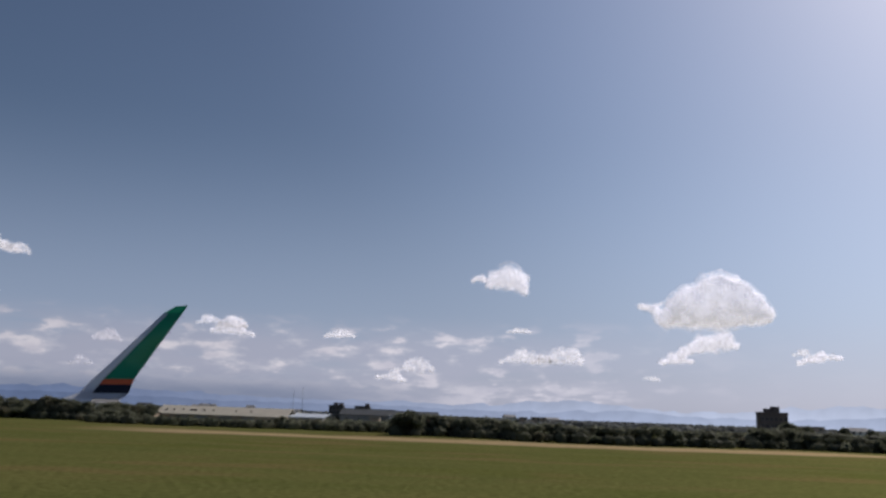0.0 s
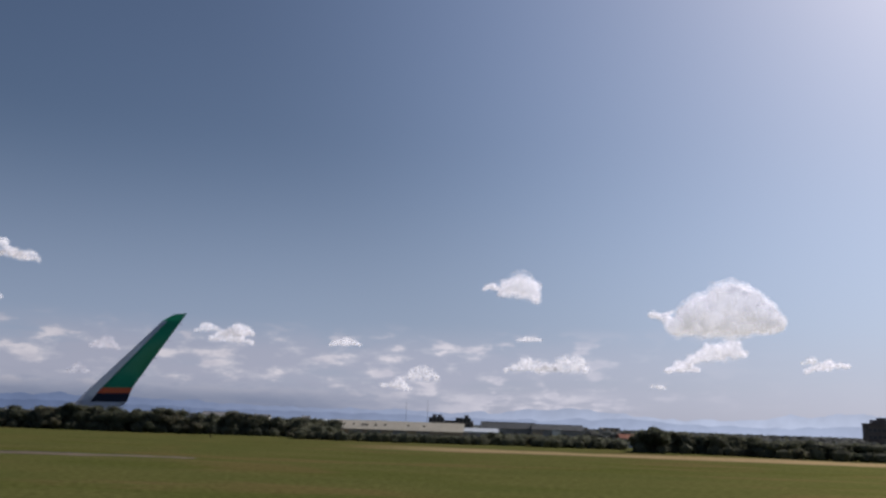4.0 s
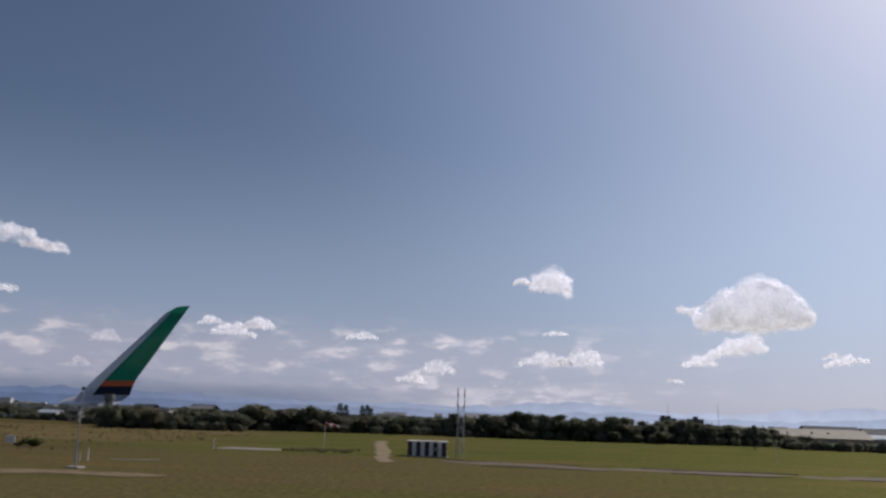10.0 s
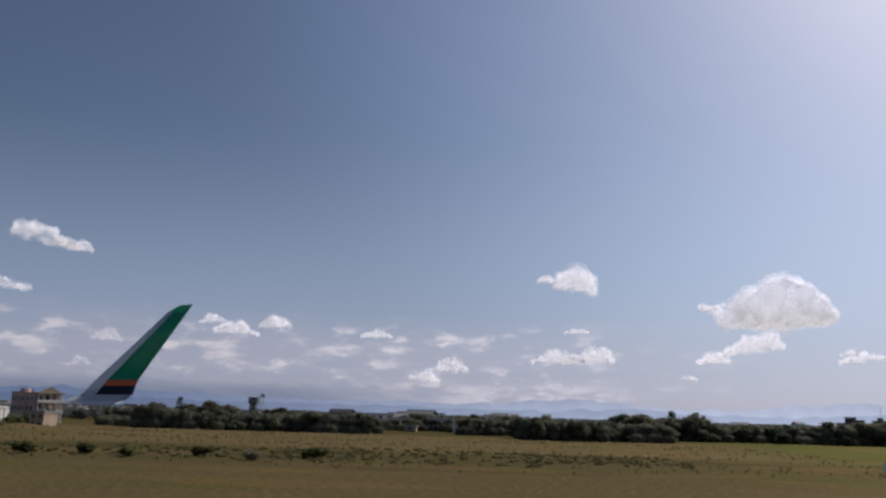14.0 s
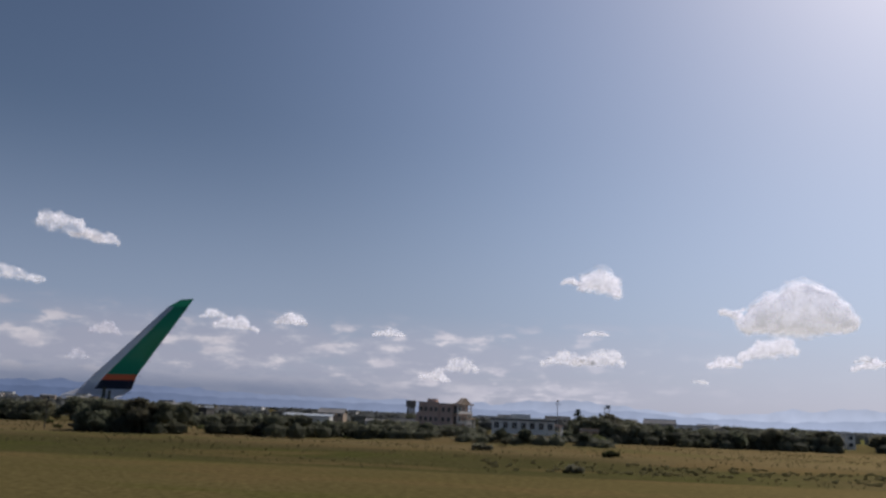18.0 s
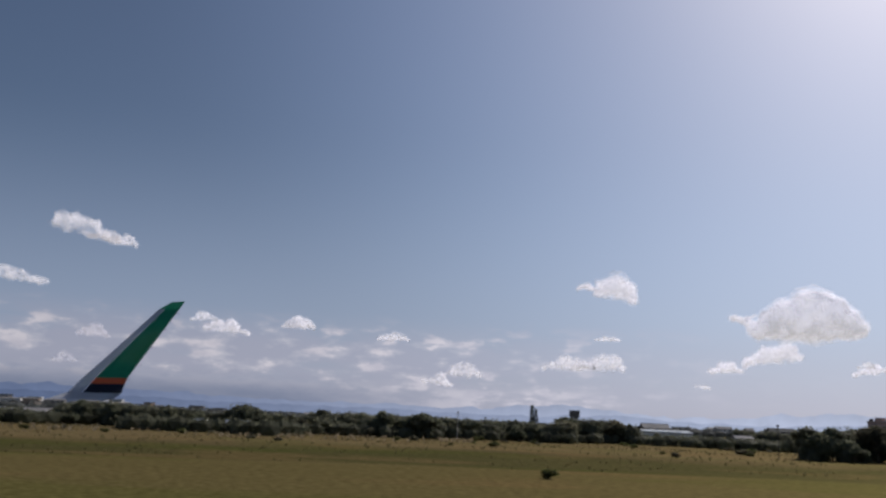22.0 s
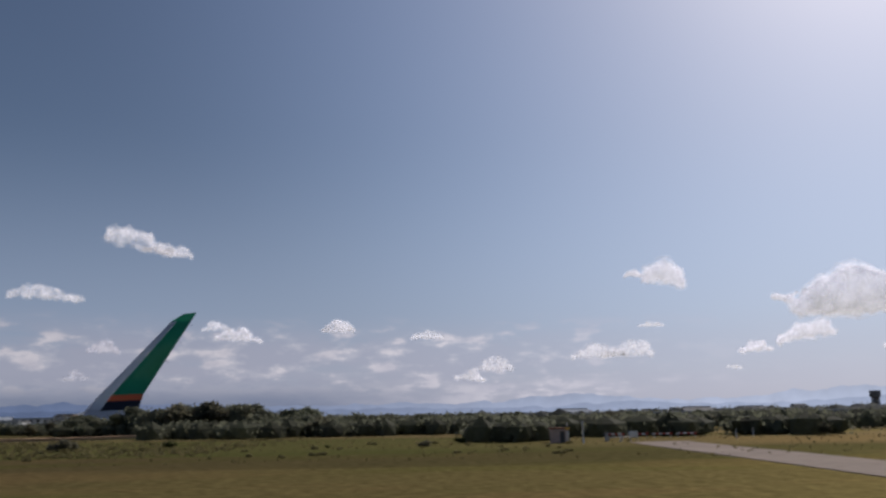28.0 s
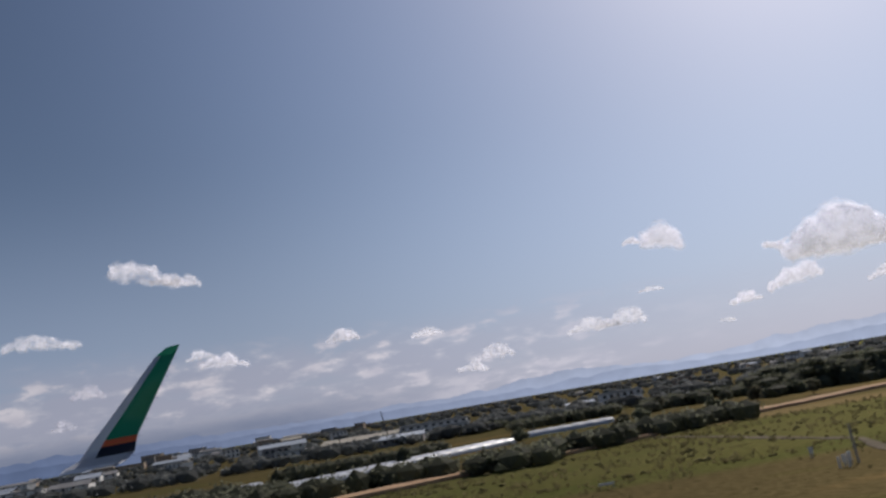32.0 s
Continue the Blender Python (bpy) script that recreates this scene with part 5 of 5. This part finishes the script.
windsock()
pole(22, 150, 4.0, "slim white marker pole in the grass", head=False, r=0.06, mat=WHITE)
pole(473.8, 198, 6.0, "slim white lamp pole in front of trees", "light_pole", mat=WHITE)
pole(414, 153.5, 5.7, "dark utility pole with a transformer", "utility_pole", mat=DARK)
pole(-49.4, 420, 17, "thin tall radio mast behind the hangar", "radio_mast", head=False, r=0.12, category="mast")
pole(-33, 460, 17, "thin tall radio mast over the woods", "radio_mast", head=False, r=0.12, category="mast")
pole(314, 180, 7.3, "slim grey lamp pole before the house", "light_pole")
pole(825.8, 63, 2.8, "leaning pale wooden post in green scrub", "post", head=False, r=0.10, mat=GREY, lean=-2, category="post")
pole(827.2, 61.3, 1.0, "short white marker post in green scrub", "marker_post", head=False, r=0.09, mat=WHITE, category="post")
pole(827.8, 61.5, 0.8, "short white marker post in green scrub", "marker_post", head=False, r=0.09, mat=WHITE, category="post")
pole(887, 285, 11.5, "tall dark leaning crane boom over the works", "crane_boom", head=False, r=0.2, mat=DARK, lean=-9, category="crane")
pole(908, 300, 7, "slim dark factory chimney", "chimney", head=False, r=0.2, mat=DARK, category="chimney")
for s, d, h in ((118.4, 91.0, 1.0), (117.7, 91.4, 1.4), (115.6, 127, 1.5), (685, 88, 1.0), (672, 92, 1.0), (668, 99, 1.0), (8, 122, 1.6), (8, 139, 1.5), (689, 87, 2.2)):
    pole(s, d, h, "white painted marker post in the grass", "marker_post", head=False, r=0.11 if h > 1.2 else 0.07, mat=WHITE, category="post")


# ---- airfield equipment ----
def shelter():
    s, d = 82.5, 127
    root = thing("equipment_shelter", stand(s, d, lie(*at(s, d).xy)) @ Matrix.Diagonal((1.2, 1.2, 0.96, 1)), "equipment shelter with dark and white stripes", "shelter")
    part("base", boxed(-2.6, 2.6, -0.15, 2.6, -0.3, 0.12), CONCRETE, root)
    part("body", boxed(-2.4, 2.4, 0.05, 2.4, 0.1, 2.25), WHITE, root)
    part("roof", boxed(-2.5, 2.5, -0.08, 2.5, 2.25, 2.38, bevel=0.03), WHITE, root)
    maroon = paint("maroon_stripe", (0.05, 0.022, 0.03), 0.6, 0.15, 0.6)
    dark = mesh_of("stripe", boxed(-0.27, 0.27, 0, 0.06, 0.12, 2.24), maroon)
    for i in range(5):
        part("stripe", dark, None, root, "dark maroon stripe").location = (-2.12 + i * 1.06, 0, 0)
    side = mesh_of("stripe", boxed(0, 0.05, -0.24, 0.24, 0.12, 2.24), maroon)
    for x in (-2.43, 2.4):
        for i in range(2):
            part("stripe", side, None, root, "dark maroon stripe").location = (x, 0.75 + i * 1.05, 0)
    part("air_conditioner", boxed(0.9, 1.5, -0.35, 0.05, 0.9, 1.4, bevel=0.04), GREY, root, "grey air conditioner")


shelter()


def marker(s, d, w, h, label, name="marker_board", mat=WHITE):
    root = thing(name, stand(s, d, lie(*at(s, d).xy)), label, "marker")
    part("board", boxed(-w / 2, w / 2, -0.06, 0.06, 0.3, h, bevel=0.02), mat, root)
    for x in (-w / 2 + 0.08, w / 2 - 0.08):
        part("leg", rodded((x, 0, -0.2), (x, 0, 0.35), 0.04), STEEL, root)


for s, d, w, h in ((142.4, 117.2, 1.3, 1.3), (827.2, 62, 0.25, 0.85), (826.6, 62.4, 0.22, 0.95), (826.4, 70, 0.3, 0.8), (843, 72, 1.3, 0.5), (126, 268, 2.4, 1.2), (683, 92, 0.9, 1.0)):
    marker(s, d, w, h, "white painted marker board in the grass")


def gate_hut():
    """A low block hut with a flat roof that carries a yellow lamp sign, its notice board and a thin mast."""
    root = thing("gate_hut", stand(691.2, 89), "low dark gate hut with a yellow sign", "hut")
    part("wall", boxed(-0.95, 0.85, 0, 1.6, -0.3, 1.42), BRICKISH, root)
    part("roof", boxed(-1.1, 1.0, -0.15, 1.75, 1.42, 1.56, bevel=0.02), paint("rust_sheet", (0.20, 0.085, 0.06), 0.8, 0.3, 1.0), root, "rust-red sheet roof")
    part("door", boxed(0.0, 0.5, -0.03, 0.06, 0, 1.2), DARK, root)
    part("lamp_sign", boxed(0.55, 1.0, -0.3, -0.17, 1.36, 1.6, bevel=0.02), paint("yellow_sign", (0.80, 0.47, 0.05), 0.5, 0.1, 1.0), root, "yellow lamp sign")
    frame_bm = boxed(0.62, 0.9, -0.2, -0.14, 0.15, 1.2, bevel=0.01)
    board = part("notice_board", frame_bm, WHITE, root, "white notice board")
    for z in (0.3, 0.45, 0.6, 0.85):
        part("writing", boxed(0.67, 0.85, -0.215, -0.199, z, z + 0.06), GREY, board, "grey bars of writing")


def thin_mast(s, d, h):
    root = thing("thin_mast", stand(s, d), "thin grey steel post beside the gate hut", "post")
    part("pole", rodded((0, 0, -0.3), (0, 0, h), 0.05), STEEL, root)
    for z in (0.5, 0.9, 1.3, 1.65):
        part("step_bar", boxed(-0.12, 0.12, -0.04, 0.04, z, z + 0.05), STEEL, root)
    part("cap", boxed(-0.09, 0.09, -0.09, 0.09, h, h + 0.12, bevel=0.02), WHITE, root)


def service_box(s, d):
    root = thing("service_box", stand(s, d), "small grey service box at the roadside", "box")
    part("body", boxed(-0.2, 0.2, -0.15, 0.15, -0.1, 0.85, bevel=0.02), GREY, root)
    part("cap", boxed(-0.24, 0.24, -0.19, 0.19, 0.85, 0.92, bevel=0.02), GREY, root)
    part("door", boxed(-0.15, 0.15, -0.175, -0.15, 0.08, 0.75), STEEL, root)


thin_mast(690.2, 91.5, 1.85)
service_box(686.0, 91.4)


gate_hut()


def barrier(s, d, w):
    root = thing("road_barrier", stand(s, d), "red and white road barrier", "barrier", "barriers across the road")
    n = 6
    for i in range(n):
        part("bar", boxed(-w / 2 + i * w / n, -w / 2 + (i + 1) * w / n, -0.06, 0.06, 0.45, 0.65), RED if i % 2 else WHITE, root)
    for x in (-w / 2 + 0.2, w / 2 - 0.2):
        part("leg", rodded((x, 0, -0.2), (x, 0, 0.5), 0.05), STEEL, root)


for i in range(4):
    barrier(676 + i * 2.7, 97.6 + i * 0.3, 2.3)


def fence(s0, s1, d, label):
    root = thing("fence", stand((s0 + s1) / 2, d), label, "fence")
    w = abs(s1 - s0)
    n = int(w / 2.2)
    me = mesh_of("fence_post", boxed(-0.08, 0.08, -0.08, 0.08, -0.2, 1.5), WHITE)
    for i in range(n + 1):
        part("fence_post", me, None, root).location = (-w / 2 + i * w / n, 0, 0)
    for z in (0.5, 0.95, 1.4):
        part("fence_rail", boxed(-w / 2, w / 2, -0.04, 0.04, z - 0.06, z + 0.06), WHITE, root)


fence(252, 272, 298, "white railing fence before the trees")


# ---- greenhouses, works and town at the far end ----
PLASTIC = paint("greenhouse_plastic", (0.46, 0.48, 0.50), 0.4, 0.12, 0.3)


def greenhouse(s, d, turn, n, length, label="long pale plastic greenhouse tunnels side by side"):
    root = thing("greenhouse", stand(s, d, 0, turn), label, "greenhouse", "greenhouses")
    bm = bmesh.new()
    bays = max(3, round(length / 3))
    rings = []
    for i in range(bays * 2 + 1):
        k = 1.0 if i % 2 else 0.96
        rings.append([bm.verts.new((-length / 2 + length * i / (2 * bays), 1.3 * k * math.cos(a), -0.1 + 1.25 * k * math.sin(a))) for a in [math.pi * j / 8 for j in range(9)]])
    for p, q in zip(rings, rings[1:]):
        for j in range(8):
            bm.faces.new((p[j], p[j + 1], q[j + 1], q[j]))
    bm.faces.new(rings[0][::-1])
    bm.faces.new(rings[-1])
    me = mesh_of("tunnel", bm, PLASTIC)
    for i in range(n):
        part("tunnel", me, None, root).location = (0.7 * (i % 2), i * 2.7, 0)


greenhouse(871, 146, 39, 3, 58)
greenhouse(836, 178, 12, 2, 22)
greenhouse(905, 150, 40, 2, 22)
house(900, 300, 28, 12, 3.0, WHITE, CREAM_ROOF, "long white works with a pale roof", "gable", rise=1.3, windows=10, category="factory", name="factory")
house(882, 265, 16, 8, 2.4, GREY, BLUE_ROOF, "grey works with a pale blue roof", "shed", rise=0.8, windows=6, category="factory", name="factory")
house(872, 300, 24, 9, 4.4, WHITE, GREY, "white three-storey works among trees", "flat", storeys=3, windows=9, category="factory", name="factory")
house(862, 262, 8, 6, 3.4, WHITE, GREY, "white flat-roofed works block", "flat", storeys=2, windows=4, category="factory", name="factory")
house(802, 292, 14, 7, 4.2, WHITE, GREY, "white flat-roofed works beyond the wood", "flat", storeys=2, windows=6, category="factory", name="factory")
house(816, 300, 10, 6, 2.6, GREY, BLUE_ROOF, "low grey shed beyond the wood", "shed", rise=0.6, category="shed", name="shed")
rng = random.Random(91)
for i in range(60):
    d = 270 + 1500 * rng.random() ** 1.4
    s = rng.uniform(840 + 0.2 * d, 890 + 0.66 * d)
    tall = d > 800 and rng.random() < 0.45
    h = rng.uniform(7, 14) if tall else rng.uniform(2.4, 4.4) * (1 + d / 1500)
    house(s, d, rng.uniform(6, 16) * (1 + d / 1200), 8, h, rng.choice((WHITE, WHITE, TAN, GREY)), rng.choice((GREY, BLUE_ROOF, CREAM_ROOF, GREY)),
          "tall pale city block in the distance" if tall else "pale low town building in the distance", "flat" if tall or rng.random() < 0.5 else "gable", 6 if tall else 2, rng.uniform(-30, 30),
          4 if not tall else 5, rise=1.6, category="city block" if tall else "building", name="city_block" if tall else "building", group="distant town")

# ---- shrubs and rough grass ----
rng = random.Random(31)
for s, d, h in ((783.6, 68, 1.3), (781.5, 68.5, 1.0), (799, 73.5, 1.5), (801, 82, 1.0), (760.8, 83, 1.1), (746.2, 91, 1.2), (735.8, 96, 0.7), (738, 100, 0.6), (779, 80.5, 1.4), (776, 81, 1.2), (138.2, 115.5, 1.1), (140.6, 116.4, 0.5), (345, 190, 1.2), (330, 150, 1.3), (331, 152, 1.0), (463, 72, 0.7), (393, 90, 0.7), (390, 91, 0.6),
                (318, 108, 1.0), (305, 180, 1.4), (260, 110, 1.3), (252, 112, 1.2), (244, 108, 1.2), (236, 113, 1.2), (228, 110, 1.2), (221, 116, 1.3)):
    plant("shrub", s, d, h, rng, rng.uniform(1.0, 1.5), "shrubs in the rough grass")
for _ in range(64):
    s = rng.uniform(300, 720)
    d = rng.uniform(140, 222) * near(s)
    plant("shrub", s, d, rng.uniform(0.4, 1.1) * near(s), rng, rng.uniform(0.9, 1.6), "shrubs in the rough grass")

rg = np.random.default_rng(8)


def tufts(name, count, s0, s1, d0, d1, h, mat, label, spread=0.5):
    """Blades in tufts, joined into one mesh."""
    v, f = [], []
    base = 0
    for _ in range(count):
        s, d = rg.uniform(s0, s1), rg.uniform(d0, d1)
        if noise.noise(Vector((s * 0.05, d * 0.08, 2))) < -0.1:
            continue
        d *= near(s)
        p = at(s, d)
        z = lie(p.x, p.y)
        k = h * near(s) * (0.5 + 0.9 * rg.random())
        for b in range(9):
            a = rg.uniform(0, math.tau)
            r0, r1 = spread * 0.4 * k * rg.random(), spread * k * rg.random()
            w = 0.10 * k
            x, y = p.x + r0 * math.cos(a), p.y + r0 * math.sin(a)
            ox, oy = -math.sin(a) * w, math.cos(a) * w
            tx, ty = p.x + r1 * math.cos(a), p.y + r1 * math.sin(a)
            v += [(x - ox, y - oy, z - 0.05), (x + ox, y + oy, z - 0.05), (tx + ox * 0.6, ty + oy * 0.6, z + k * (0.6 + 0.4 * rg.random())), (tx - ox, ty - oy, z + k * (0.7 + 0.4 * rg.random()))]
            f.append((base, base + 1, base + 2, base + 3))
            base += 4
    me = bpy.data.meshes.new(name)
    me.from_pydata(v, [], f)
    me.materials.append(mat)
    tagged(new(name, me), label, "grass", kind="stuff")


DRY = leaf_mass("dry_grass", (0.25, 0.195, 0.10), 0.25)
PLUME = leaf_mass("pale_plume", (0.30, 0.25, 0.165), 0.35)
ROUGH = leaf_mass("rough_green_grass", (0.15, 0.132, 0.062), 0.25)
tufts("rough_grass", 9000, 130, 900, 100, 215, 0.32, ROUGH, "rough uneven green grass tufts", 0.9)
tufts("dry_grass", 7000, 160, 720, 150, 225, 0.28, DRY, "dry straw-coloured grass tufts", 0.9)
tufts("rough_grass", 5000, 725, 900, 121, 215, 0.55, ROUGH, "taller green grass tufts on uneven ground", 1.2)
tufts("reed_plumes", 1500, 470, 660, 172, 244, 0.6, PLUME, "pale feathery reed plumes", 0.8)
scrub = Mass()
for s0, s1, d0, d1, n in ((212, 330, 108, 128, 300), (168, 226, 112, 142, 200), (735, 880, 124, 200, 260), (690, 760, 110, 165, 60), (95, 105.5, 128, 139, 90), (168, 186, 118, 140, 60)):
    for _ in range(n):
        s, d = rg.uniform(s0, s1), rg.uniform(d0, d1)
        d *= near(s)
        r = (0.14 + 0.24 * rg.random() ** 2) * (0.3 + 0.7 * near(s))
        p = at(s, d)
        z = lie(p.x, p.y)
        for _ in range(3):
            scrub.clump(rg, (p.x + rg.uniform(-1.6, 1.6) * r, p.y + rg.uniform(-1, 1) * r, z + 0.25 * r), r * (0.5 + 0.5 * rg.random()), r * (0.45 + 0.5 * rg.random()), 22, 0.14)
scrub.done("scrub", leaf_mass("leaf_scrub", (0.175, 0.160, 0.078), 0.25), "low green scrub in the rough grass", "scrub")
